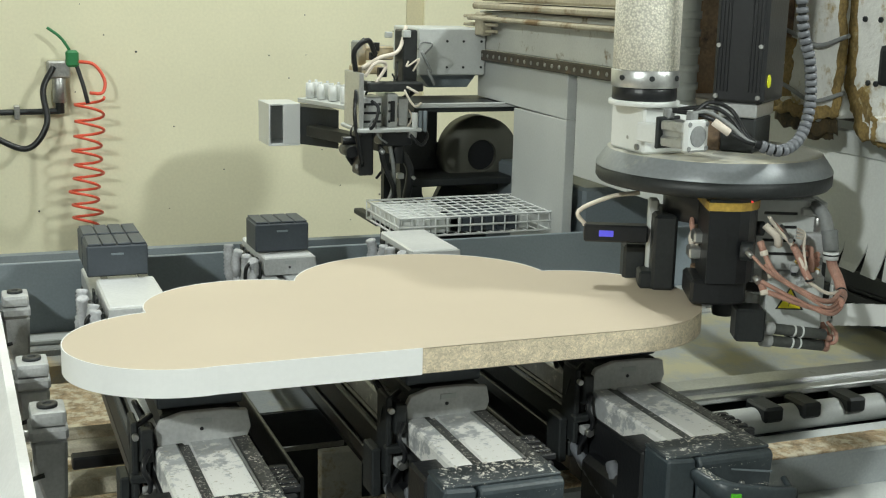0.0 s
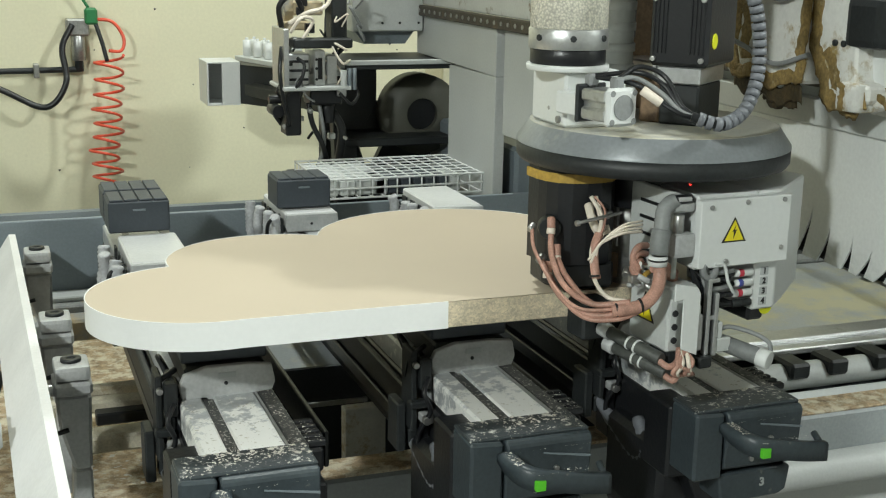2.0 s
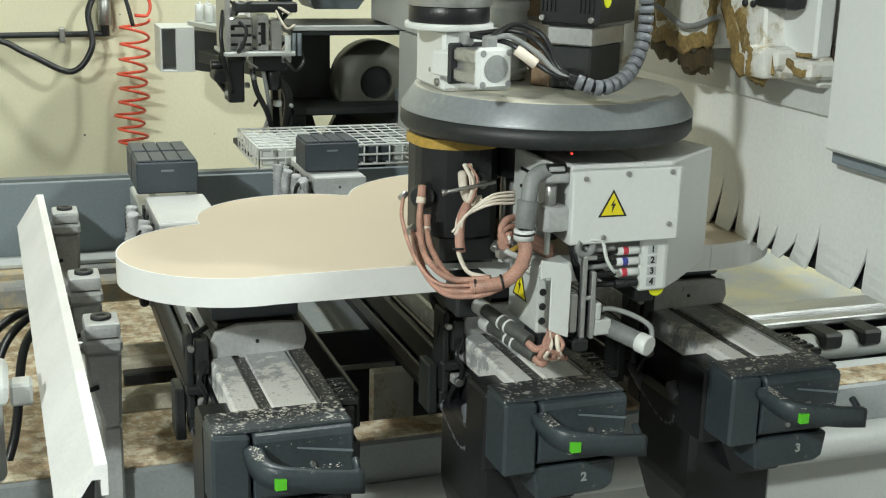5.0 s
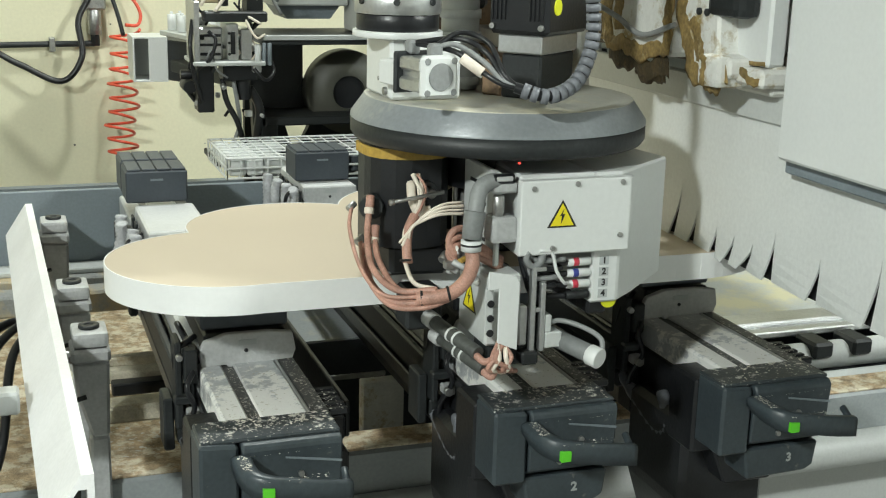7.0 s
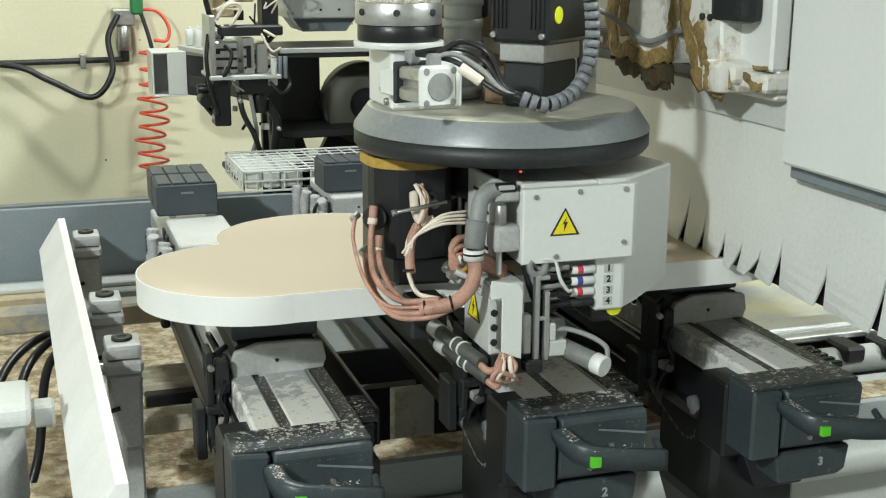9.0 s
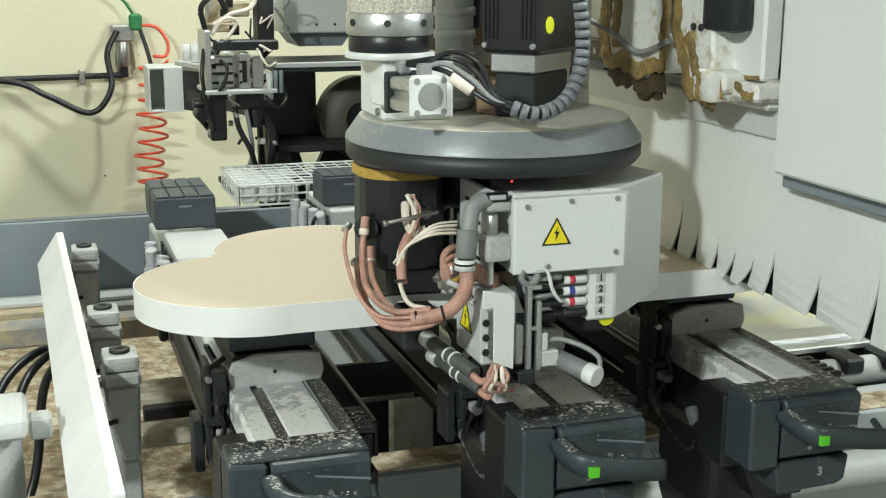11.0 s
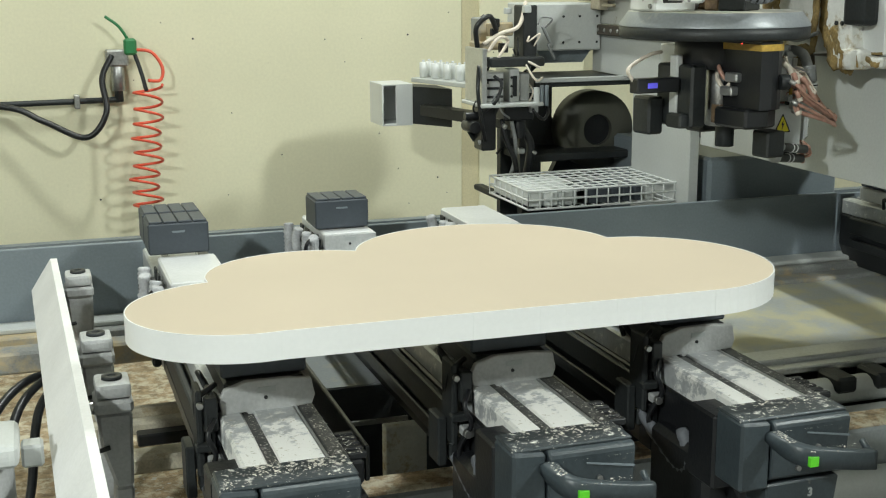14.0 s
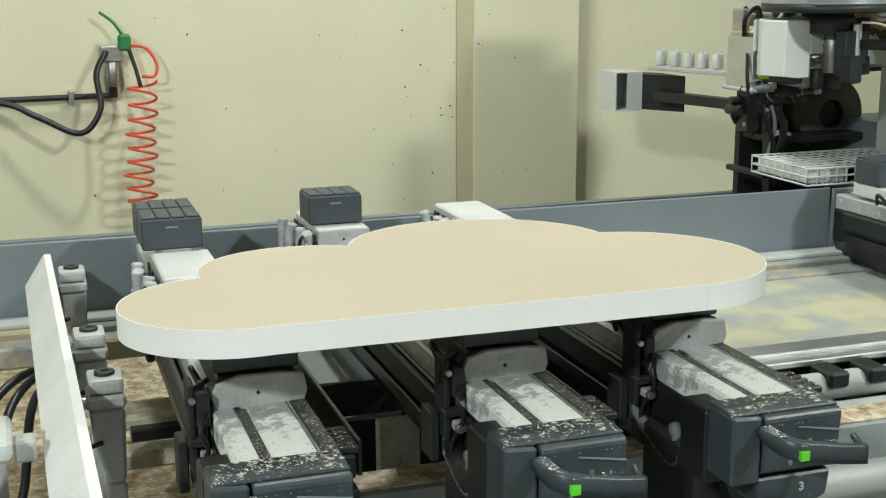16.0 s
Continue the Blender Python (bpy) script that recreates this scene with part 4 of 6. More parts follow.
part("hood", bm, M_white, mag, "open white sheet metal hood")
part("hood_side", prism(B(), [(-0.113, 4.40), (-0.02, 4.25), (-0.02, 4.42), (-0.113, 4.56)], 0.9, 1.03), M_dark, mag)
part("roller_tray", prism(B(), [(-0.15, 4.30), (0.02, 3.74), (0.08, 3.78), (-0.06, 4.34)], 1.055, 1.07, "z", 0.002), M_lgrey, mag)
part("tray_arm", prism(B(), [(-0.12, 4.30), (0.02, 3.80), (0.06, 3.82), (-0.07, 4.34)], 0.94, 0.975, "z", 0.002), M_dark, mag)
for i in range(5):
    for j in range(2):
        x, y = -0.115 + i * 0.022 + j * 0.03, 4.27 - i * 0.06 + j * 0.03
        bm = B()
        rod(bm, (x, y, 1.072), (x, y, 1.122), 0.0135, n=14)
        rod(bm, (x, y, 1.122), (x, y, 1.13), 0.005, n=8)
        part("roller", bm, M_white, mag, "small white plastic roller")
part("base_plate", box(B(), -0.145, 0.05, 3.62, 3.80, 1.03, 1.042, 0.003), M_lgrey, mag, "light grey base plate")
bm = B()
box(bm, -0.125, -0.06, 3.66, 3.76, 1.042, 1.13, 0.004)
box(bm, -0.05, -0.02, 3.64, 3.76, 1.042, 1.14, 0.003)
box(bm, -0.012, 0.02, 3.66, 3.76, 1.042, 1.125, 0.003)
box(bm, -0.14, -0.125, 3.63, 3.78, 1.042, 1.2, 0.002)
part("feed_block", bm, M_alu, mag, "machined aluminium feed blocks")
bm = B()
for i in range(3):
    box(bm, -0.122, -0.065, 3.655, 3.66, 1.055 + i * 0.025, 1.062 + i * 0.025, 0.001)
box(bm, -0.042, -0.03, 3.634, 3.64, 1.06, 1.12, 0.001)
for z in (1.06, 1.09, 1.115):
    rod(bm, (-0.046, 3.64, z), (-0.046, 3.636, z), 0.004, n=8)
part("feed_slot", bm, M_black, mag)
part("top_bar", box(B(), -0.11, 0.06, 3.64, 3.70, 1.145, 1.172, 0.004), M_dark, mag)
part("tall_bracket", box(B(), 0.015, 0.06, 3.70, 3.78, 1.14, 1.32, 0.004), M_dark, mag)
bm = B()
box(bm, -0.12, -0.04, 3.72, 3.80, 1.19, 1.215, 0.004)
box(bm, -0.09, 0.0, 3.74, 3.82, 1.23, 1.27, 0.004)
box(bm, -0.115, -0.085, 3.74, 3.8, 1.2, 1.285, 0.004)
part("valve_block", bm, M_dusty, mag)
rod(bm := B(), (0.03, 3.63, 1.04), (0.03, 3.63, 1.085), 0.009, n=12)
part("cylinder", bm, M_white, mag)
bm = B()
for x in (0.047, 0.062):
    rod(bm, (x, 3.63, 1.03), (x, 3.63, 1.09), 0.006, n=10)
part("blue_cylinder", bm, M_plate, mag)
bm = B()
box(bm, -0.13, -0.085, 3.66, 3.73, 0.9, 1.028, 0.004)
box(bm, -0.06, 0.035, 3.66, 3.74, 0.985, 1.028, 0.004)
rod(bm, (0.0, 3.7, 0.93), (0.0, 3.7, 1.0), 0.022, n=14)
rod(bm, (-0.15, 3.66, 0.97), (-0.15, 3.74, 0.97), 0.018, n=14)
rod(bm, (-0.17, 3.7, 1.0), (-0.1, 3.7, 1.0), 0.013, n=12)
part("drive", bm, M_black, mag)
for pts, r, m_ in (([(-0.06, 3.68, 0.99), (-0.05, 3.67, 0.93), (-0.02, 3.68, 0.87), (0.0, 3.7, 0.81)], 0.008, M_black),
                   ([(-0.03, 3.68, 0.99), (-0.02, 3.67, 0.92), (-0.01, 3.7, 0.86), (-0.03, 3.7, 0.80)], 0.006, M_ghose),
                   ([(-0.13, 3.7, 1.2), (-0.14, 3.68, 1.26), (-0.1, 3.68, 1.29), (-0.07, 3.7, 1.25)], 0.008, M_black),
                   ([(-0.11, 3.7, 1.21), (-0.06, 3.69, 1.24), (0.0, 3.7, 1.26), (0.03, 3.72, 1.33)], 0.006, M_cream),
                   ([(-0.12, 3.64, 1.19), (-0.09, 3.63, 1.23), (-0.05, 3.66, 1.22), (-0.08, 3.66, 1.17)], 0.005, M_cream),
                   ([(-0.1, 3.64, 1.12), (-0.085, 3.62, 1.1), (-0.1, 3.62, 1.05), (-0.13, 3.64, 1.02)], 0.005, M_black),
                   ([(-0.14, 3.66, 1.15), (-0.15, 3.64, 1.08), (-0.14, 3.64, 1.0), (-0.12, 3.66, 0.93)], 0.006, M_black),
                   ([(0.02, 3.64, 1.02), (0.05, 3.63, 0.99), (0.08, 3.66, 1.01), (0.07, 3.68, 1.05)], 0.005, M_black),
                   ([(0.02, 3.72, 0.96), (0.05, 3.72, 0.9), (0.045, 3.74, 0.8), (0.06, 3.76, 0.7)], 0.013, M_black)):
    part("magazine_cable", tube(B(), spline(pts, 7), r, 7), m_, mag)
rnd = random.Random(21)
for k in range(34):
    x, y, z = rnd.uniform(-0.14, 0.06), rnd.uniform(3.64, 3.8), rnd.choice((rnd.uniform(0.86, 1.02), rnd.uniform(1.05, 1.2), rnd.uniform(1.18, 1.3)))
    s = rnd.uniform(0.006, 0.016)
    bm = B()
    if k % 3:
        box(bm, x, x + s * 1.6, y, y + s * 1.5, z, z + s * rnd.uniform(0.8, 2.2), 0.002)
    else:
        rod(bm, (x, y, z), (x + rnd.uniform(-0.03, 0.03), y - 0.01, z + rnd.uniform(-0.02, 0.03)), s * 0.5, n=10)
    part("fitting", bm, rnd.choice((M_black, M_dark, M_cast, M_alu, M_lgrey, M_black)), mag)
for k in range(12):
    x, y, z = rnd.uniform(-0.14, 0.06), rnd.uniform(3.62, 3.7), rnd.uniform(0.95, 1.28)
    pts = [(x, y, z)]
    for _ in range(3):
        pts.append((pts[-1][0] + rnd.uniform(-0.045, 0.045), y + rnd.uniform(-0.01, 0.03), pts[-1][2] + rnd.uniform(-0.06, 0.045)))
    part("magazine_cable", tube(B(), spline(pts, 6), rnd.uniform(0.0025, 0.005), 6), rnd.choice((M_black, M_black, M_cream, M_ghose)), mag)
bm = B()
box(bm, 0.12, 0.345, 3.86, 4.1, 1.175, 1.32, 0.004)
part("cabinet", bm, M_lgrey, mag, "light grey sheet metal box")
part("cabinet_foot", prism(B(), [(0.14, 1.174), (0.33, 1.174), (0.30, 1.135), (0.17, 1.135)], 3.9, 4.08, "y"), M_plate, mag)
bm = B()
for x in (0.215, 0.27, 0.33):
    for z in (1.2, 1.28):
        rod(bm, (x, 3.861, z), (x, 3.858, z), 0.004, n=8)
part("screw", bm, M_dark, mag)
part("table", box(B(), 0.06, 0.45, 3.72, 4.0, 1.075, 1.1, 0.003), M_dark, mag, "dark flat table")
part("table_edge", box(B(), 0.06, 0.45, 3.705, 3.718, 1.09, 1.104, 0.002), M_lgrey, mag)
bm = B()
prism(bm, [(0.06, 1.05), (0.24, 1.05), (0.24, 0.95), (0.178, 0.822), (0.205, 0.742), (0.205, 0.6), (0.06, 0.6)], 4.0, 4.03, "y")
prism(bm, [(0.2405, 0.95), (0.31, 0.912), (0.515, 0.80), (0.515, 0.6), (0.2055, 0.6), (0.2055, 0.742), (0.229, 0.742), (0.268, 0.818), (0.1785, 0.8225)], 4.0, 4.03, "y")
prism(bm, [(0.04, 1.0), (0.075, 1.0), (0.095, 0.6), (0.06, 0.6)], 3.80, 3.84, "y")
box(bm, 0.07, 0.47, 3.80, 4.0, 0.835, 0.86, 0.004)
box(bm, 0.08, 0.12, 3.80, 3.84, 0.6, 0.84, 0.004)
part("stand", bm, M_dark, mag, "dark steel stand")
ring(bm := B(), (0.36, 3.9, 0.915), (0, 1, 0), 0.05, 0.125, 0.09, 36)
part("reel", bm, M_reel, mag, "grey edging reel with a dark core")
rod(bm := B(), (0.36, 3.92, 0.915), (0.36, 3.96, 0.915), 0.051, n=28)
part("reel_core", bm, M_black, mag)

# ---------------------------------------------------------------- wire basket
basket = thing("wire_basket", "white wire basket holding dark and pale blocks", "basket")
bm = B()
bx0, bx1, by0, by1, bz0, bz1 = -0.105, 0.38, 3.36, 3.66, 0.775, 0.826
W = 0.0022
for i in range(15):
    x = bx0 + (bx1 - bx0) * i / 14
    rod(bm, (x, by0, bz1), (x, by1, bz1), W, n=5)
    rod(bm, (x, by0, bz0), (x, by0, bz1), W, n=5)
    rod(bm, (x, by0, bz0), (x, by1, bz0), W, n=5)
for j in range(8):
    y = by0 + (by1 - by0) * j / 7
    rod(bm, (bx0, y, bz1), (bx1, y, bz1), W, n=5)
    rod(bm, (bx0, y, bz0), (bx0, y, bz1), W, n=5)
    rod(bm, (bx1, y, bz0), (bx1, y, bz1), W, n=5)
for z in (bz0, (bz0 + bz1) / 2, bz1):
    for y in (by0, by1):
        rod(bm, (bx0, y, z), (bx1, y, z), 0.0032, n=6)
    for x in (bx0, bx1):
        rod(bm, (x, by0, z), (x, by1, z), 0.0032, n=6)
tagged(part("wire", bm, M_white, basket), kind="stuff")
for i in range(7):
    part("stored_block", box(B(), 0.045 + i * 0.036, 0.075 + i * 0.036, 3.375, 3.50, bz0 + 0.003, bz1 - 0.006, 0.004), M_cup if i < 6 else M_lgrey, basket)
for i in range(4):
    part("pale_block", box(B(), bx0 + 0.008 + i * 0.046, bx0 + 0.05 + i * 0.046, 3.375, 3.64, bz0 + 0.003, bz1 - (0.006 if i else 0.003), 0.004), M_white if i < 2 else M_lgrey, basket)
for x in (-0.09, 0.30):
    part("arm", box(B(), x, x + 0.03, 3.62, 3.84, 0.755, 0.772, 0.003), M_dark, basket)

# ---------------------------------------------------------------- carriage on the rail
carriage = thing("carriage", "dust-caked white carriage brackets on the gantry rail", "carriage")
bm = B()
prism(bm, [(-0.135, 0.272), (-0.085, 0.252), (-0.048, 0.262), (-0.015, 0.30), (0.005, 0.40), (0.005, 0.8), (-0.098, 0.8), (-0.098, 0.36), (-0.105, 0.3), (-0.135, 0.295)], 0.27, 0.315, "x", 0.004)
part("hook_bracket", bm, M_foam, carriage, "white hooked bracket caked with brown dust")
part("hook_end", box(B(), 0.255, 0.312, -0.126, -0.078, 0.256, 0.299, 0.009, seg=2), M_foam, carriage)
part("side_bracket", box(B(), 0.262, 0.32, 0.012, 0.222, 0.283, 0.8, 0.006), M_foam, carriage, "white bracket caked with brown dust")
part("back_plate", box(B(), 0.30, 0.328, -0.175, 0.3, 0.288, 0.56, 0.004), M_white, carriage)
rnd = random.Random(21)


def crust(x, way, width, m):
    """A ragged ridge of caked dust along a line on a bracket face."""
    pts = spline([(x, y, z) for y, z in way], 9)
    rings = []
    for i, p in enumerate(pts):
        d = (pts[min(i + 1, len(pts) - 1)] - pts[max(i - 1, 0)]).normalized()
        s = Vector((0, -d.z, d.y))
        wave = math.sin(i * 0.55 + width * 900) * 0.25 + math.sin(i * 1.3) * 0.12
        a, b, h = width * (0.75 + wave + rnd.uniform(-0.12, 0.12)), width * (0.8 - wave + rnd.uniform(-0.14, 0.14)), rnd.uniform(0.0004, 0.0012)
        rings.append([p + s * a + Vector((0.0006, 0, 0)), p + s * a * 0.7 - Vector((h, 0, 0)), p - s * b * 0.7 - Vector((h * 0.8, 0, 0)), p - s * b + Vector((0.0006, 0, 0))])
    part("dust_crust", loft(B(), rings), m, carriage)


crust(0.27, [(0.002, 0.66), (0.002, 0.42), (-0.012, 0.33), (-0.045, 0.275), (-0.085, 0.262), (-0.13, 0.275)], 0.02, M_gunk)
crust(0.27, [(-0.03, 0.34), (-0.06, 0.30), (-0.075, 0.27)], 0.017, M_gunk)
crust(0.255, [(-0.088, 0.298), (-0.095, 0.28), (-0.09, 0.258)], 0.009, M_gunk)
crust(0.262, [(0.018, 0.7), (0.02, 0.5), (0.018, 0.36), (0.025, 0.30), (0.08, 0.287), (0.16, 0.289), (0.215, 0.3)], 0.017, M_gunk)
crust(0.262, [(0.21, 0.29), (0.2, 0.4), (0.21, 0.55), (0.205, 0.7)], 0.03, M_gunk)
crust(0.262, [(0.165, 0.31), (0.17, 0.36), (0.16, 0.42)], 0.024, M_gunk)
crust(0.266, [(0.015, 0.27), (0.07, 0.262), (0.13, 0.268), (0.2, 0.274)], 0.02, M_crustdark)
crust(0.27, [(0.03, 0.255), (0.08, 0.246), (0.12, 0.256)], 0.012, M_crustdark)
crust(0.3, [(-0.17, 0.293), (-0.1, 0.29), (-0.05, 0.294)], 0.004, M_gunk)
for y, z in ((-0.03, 0.46), (-0.07, 0.46), (-0.03, 0.6), (-0.07, 0.6), (-0.052, 0.352), (-0.072, 0.352)):
    rod(bm := B(), (0.271, y, z), (0.266, y, z), 0.005, n=10)
    part("bolt", bm, M_dark, carriage)
part("runner_block", box(B(), 0.264, 0.3, -0.153, -0.075, 0.348, 0.42, 0.012, seg=2), M_dark, carriage)
part("runner", box(B(), 0.29, 0.33, -0.122, -0.03, 0.262, 0.284, 0.003), M_dark, carriage)
rod(bm := B(), (0.29, -0.07, 0.272), (0.2885, -0.07, 0.272), 0.006, n=12)
part("runner_plug", bm, M_white, carriage)
part("runner_end", box(B(), 0.286, 0.331, -0.186, -0.1225, 0.262, 0.286, 0.005), M_foam, carriage)
crust(0.286, [(-0.13, 0.285), (-0.15, 0.274), (-0.18, 0.268)], 0.008, M_gunk)
for k in range(2):
    pts = spline([(0.24, 0.225, 0.35 + 0.1 * k), (0.25, 0.15, 0.33 + 0.1 * k), (0.25, 0.07, 0.31 + 0.1 * k), (0.262, 0.0, 0.33 + 0.1 * k)], 6)
    part("cable", tube(B(), pts, 0.0042, 7), M_ghose, carriage)

# ---------------------------------------------------------------- edge banding unit (lifts, holds the turning head)
unit = thing("banding_unit", "edge banding unit with motors, glue canister and grey disc", "machine unit")
n = 56
def disc_ring(r, z):
    return [(r * math.cos(2 * math.pi * i / n), r * math.sin(2 * math.pi * i / n), z) for i in range(n)]
bm = B()
loft(bm, [disc_ring(0.1805, 0.2375), disc_ring(0.1985, 0.2125), disc_ring(0.199, 0.2085)], closed_ends=False)
part("disc", bm, mat("satin_disc_paint", (0.25, 0.27, 0.285), 0.36, metal=0.1, vary=0.12, scale=5, dirt=(0.5, 0.49, 0.44), dirt_at=0.6, dirt_scale=6), unit, "grey bevelled disc")
loft(bm := B(), [disc_ring(0.1804, 0.2366), disc_ring(0.1804, 0.2380), disc_ring(0.1796, 0.2385)])
part("disc_top", bm, mat("dusty_disc_top", (0.42, 0.42, 0.38), 0.4, vary=0.12, scale=5, dirt=(0.58, 0.55, 0.44), dirt_at=0.46, dirt_scale=7), unit, "dusty top of the disc")
bm = B()
loft(bm, [disc_ring(0.1985, 0.2083), disc_ring(0.1985, 0.189), disc_ring(0.194, 0.183)])
part("disc_rim", bm, M_dark, unit, "black lower rim of the disc")
rod(bm := B(), (-0.045, -0.184, 0.1795), (-0.045, -0.187, 0.1795), 0.0014, n=8)
part("signal_lamp", bm, M_ledr, unit, "tiny red signal lamp")
bm = B()
box(bm, -0.168, -0.073, -0.05, 0.06, 0.2395, 0.316, 0.004)
part("gearbox", bm, M_white, unit, "white painted gearbox with bolts")
bm = B()
rod(bm, (-0.164, -0.035, 0.25), (-0.173, -0.035, 0.25), 0.005, n=8)
rod(bm, (-0.16, 0.05, 0.314), (-0.16, 0.05, 0.321), 0.006, n=8)
rod(bm, (-0.16, -0.043, 0.314), (-0.16, -0.043, 0.321), 0.006, n=8)
rod(bm, (-0.167, 0.0, 0.262), (-0.1695, 0.0, 0.262), 0.003, n=8)
part("bolt", bm, M_steel, unit)
cx, cy = -0.146, -0.008
rod(bm := B(), (cx, cy, 0.3165), (cx, cy, 0.325), 0.058, n=32)
part("canister_base", bm, M_white, unit)
rod(bm := B(), (cx, cy, 0.325), (cx, cy, 0.346), 0.053, n=32)
part("dark_band", bm, M_black, unit)
rod(bm := B(), (cx, cy, 0.346), (cx, cy, 0.374), 0.0558, n=32)
part("canister_ring", bm, M_alu, unit)
bm = B()
for a in (-1.0, -1.9, -2.8):
    rod(bm, (cx + 0.054 * math.cos(a), cy + 0.054 * math.sin(a), 0.362), (cx + 0.0585 * math.cos(a), cy + 0.0585 * math.sin(a), 0.362), 0.0045, n=8)
part("ring_screw", bm, M_dark, unit)
rod(bm := B(), (cx, cy, 0.374), (cx, cy, 0.49), 0.054, n=40)
part("glue_canister", bm, M_granules, unit, "clear canister full of white glue granulate")
rod(bm := B(), (cx, cy, 0.49), (cx, cy, 0.52), 0.0545, n=32)
part("canister_lid", bm, M_white, unit)
a = Vector((0.23, -0.97, 0)).normalized()
o = Vector((-0.164, -0.088, 0.283))
turn = pose(o.x, o.y, o.z, 0, 0, math.degrees(math.atan2(a.y, a.x)))
part("cylinder_foot", box(B(), -0.036, 0.017, -0.013, 0.013, -0.02, 0.01, 0.002), M_white, unit, m=turn)
bm = B()
for k in (-1, 1):
    box(bm, 0.025, 0.075, -0.021, 0.021, 0.004 * k, 0.02 * k, 0.003)
box(bm, 0.025, 0.075, -0.014, 0.014, -0.006, 0.006)
part("cylinder_body", bm, M_alu, unit, "silver pneumatic cylinder", turn)
bm = B()
box(bm, 0.076, 0.087, -0.025, 0.025, -0.025, 0.025, 0.004)
part("cylinder_head", bm, M_white, unit, m=turn)
part("cylinder_flange", box(B(), 0.018, 0.0245, -0.025, 0.025, -0.025, 0.025, 0.002), M_dark, unit, m=turn)
rod(bm := B(), (0.087, 0, 0), (0.0885, 0, 0), 0.0165, n=24)
for y in (-0.0185, 0.0185):
    for z in (-0.0185, 0.0185):
        rod(bm, (0.087, y, z), (0.0882, y, z), 0.0042, n=8)
part("cylinder_cap", bm, M_ghose, unit, m=turn)
bm = B()
for k in range(2):
    box(bm, 0.015 + k * 0.05, 0.03 + k * 0.05, -0.008, 0.008, 0.021, 0.038, 0.003)
part("air_fitting", bm, M_ghose, unit, m=turn)
for k in range(4):
    w = Vector((0.004 * k, 0.004 * k, 0.007 * k))
    pts = spline([o + a * (0.022 + (k % 2) * 0.05) + Vector((0, 0, 0.034)), Vector((-0.125, -0.165, 0.312)) + w, Vector((-0.1, -0.185, 0.292)) + w * 1.4, Vector((-0.08, -0.202, 0.278)) + w * 0.5, Vector((-0.06, -0.21, 0.273))], 7)
    part("air_line", tube(B(), pts, 0.0034, 7), M_ghose if k == 1 else M_black, unit)
rod(bm := B(), (-0.12, -0.176, 0.306), (-0.098, -0.188, 0.289), 0.0065, n=10)
part("sleeve", bm, M_cream, unit)
pts = spline([(-0.065, -0.209, 0.274), (-0.031, -0.224, 0.265), (0.008, -0.214, 0.277), (0.03, -0.205, 0.308), (0.036, -0.202, 0.347), (0.03, -0.2, 0.40), (0.015, -0.195, 0.46), (0.0, -0.19, 0.62)], 40)
part("hose_core", tube(B(), pts, 0.0066, 10), M_black, unit)
bm = B()
step = 0.0
for p, q in zip(pts, pts[1:]):
    step += (q - p).length
    if step > 0.0105:
        ring(bm, p, (q - p).normalized(), 0.004, 0.0092, 0.0084, 14)
        step = 0.0
part("hose_link", bm, M_hose, unit)
motor = Matrix.Translation((0.042, -0.024, 0)) @ pose(0, 0, 0, 0, 0, -50)
part("servo_motor", box(B(), -0.043, 0.043, -0.056, 0.07, 0.322, 0.70, 0.005), M_black, unit, "black finned servo motor", motor)
fins = B()
for i in range(4):
    for k in (-1, 1):
        box(fins, -0.002 + k * (0.018 + i * 0.006), 0.0005 + k * (0.018 + i * 0.006), -0.0585, -0.0562, 0.34, 0.68, 0.0006)
part("cooling_fin", fins, M_black, unit, m=motor)
bm = B()
for x in (-0.036, 0.034):
    for z in (0.332, 0.415):
        rod(bm, (x, -0.055, z), (x, -0.0605, z), 0.004, n=8)
part("motor_bolt", bm, M_steel, unit, m=motor)
rod(bm := B(), (0.0425, -0.03, 0.358), (0.0445, -0.03, 0.358), 0.011, n=16)
part("motor_label", bm, M_ybelt, unit, m=motor)
part("motor_flange", box(B(), -0.032, 0.032, -0.05, 0.06, 0.297, 0.3215, 0.002), M_alu, unit, "bright aluminium motor flange", motor)
part("motor_neck", box(B(), -0.028, 0.03, -0.045, 0.055, 0.2386, 0.2968, 0.003), M_dark, unit, m=motor)
part("motor_foot", box(B(), -0.06, -0.0285, -0.04, 0.05, 0.2386, 0.285, 0.003), M_rust, unit, m=motor)
part("second_motor", box(B(), -0.045, 0.022, 0.1, 0.19, 0.345, 0.70, 0.006), M_black, unit)
part("motor_flange", box(B(), 0.03, 0.14, 0.058, 0.172, 0.292, 0.317, 0.003), M_alu, unit, "bright aluminium motor flange")
part("motor_neck", box(B(), 0.04, 0.13, 0.066, 0.165, 0.238, 0.291, 0.004), M_rust, unit)
part("vertical_plate", box(B(), -0.06, 0.205, 0.2, 0.216, 0.238, 0.72, 0.003), M_rust, unit, "rusty dusty back plate")
bm = B()
box(bm, 0.16, 0.19, 0.175, 0.199, 0.226, 0.72, 0.002)
box(bm, 0.2055, 0.225, 0.18, 0.21, 0.2, 0.72, 0.002)
part("guide_strip", bm, M_foam, unit)
rod(bm := B(), (-0.035, 0.06, 0.24), (-0.035, 0.06, 0.6), 0.026, n=20)
for i in range(12):
    ring(bm, (-0.035, 0.06, 0.245 + i * 0.03), (0, 0, 1), 0.025, 0.0285, 0.012, 20)
part("bellows", bm, M_lgrey, unit, "pale ribbed bellows hose")

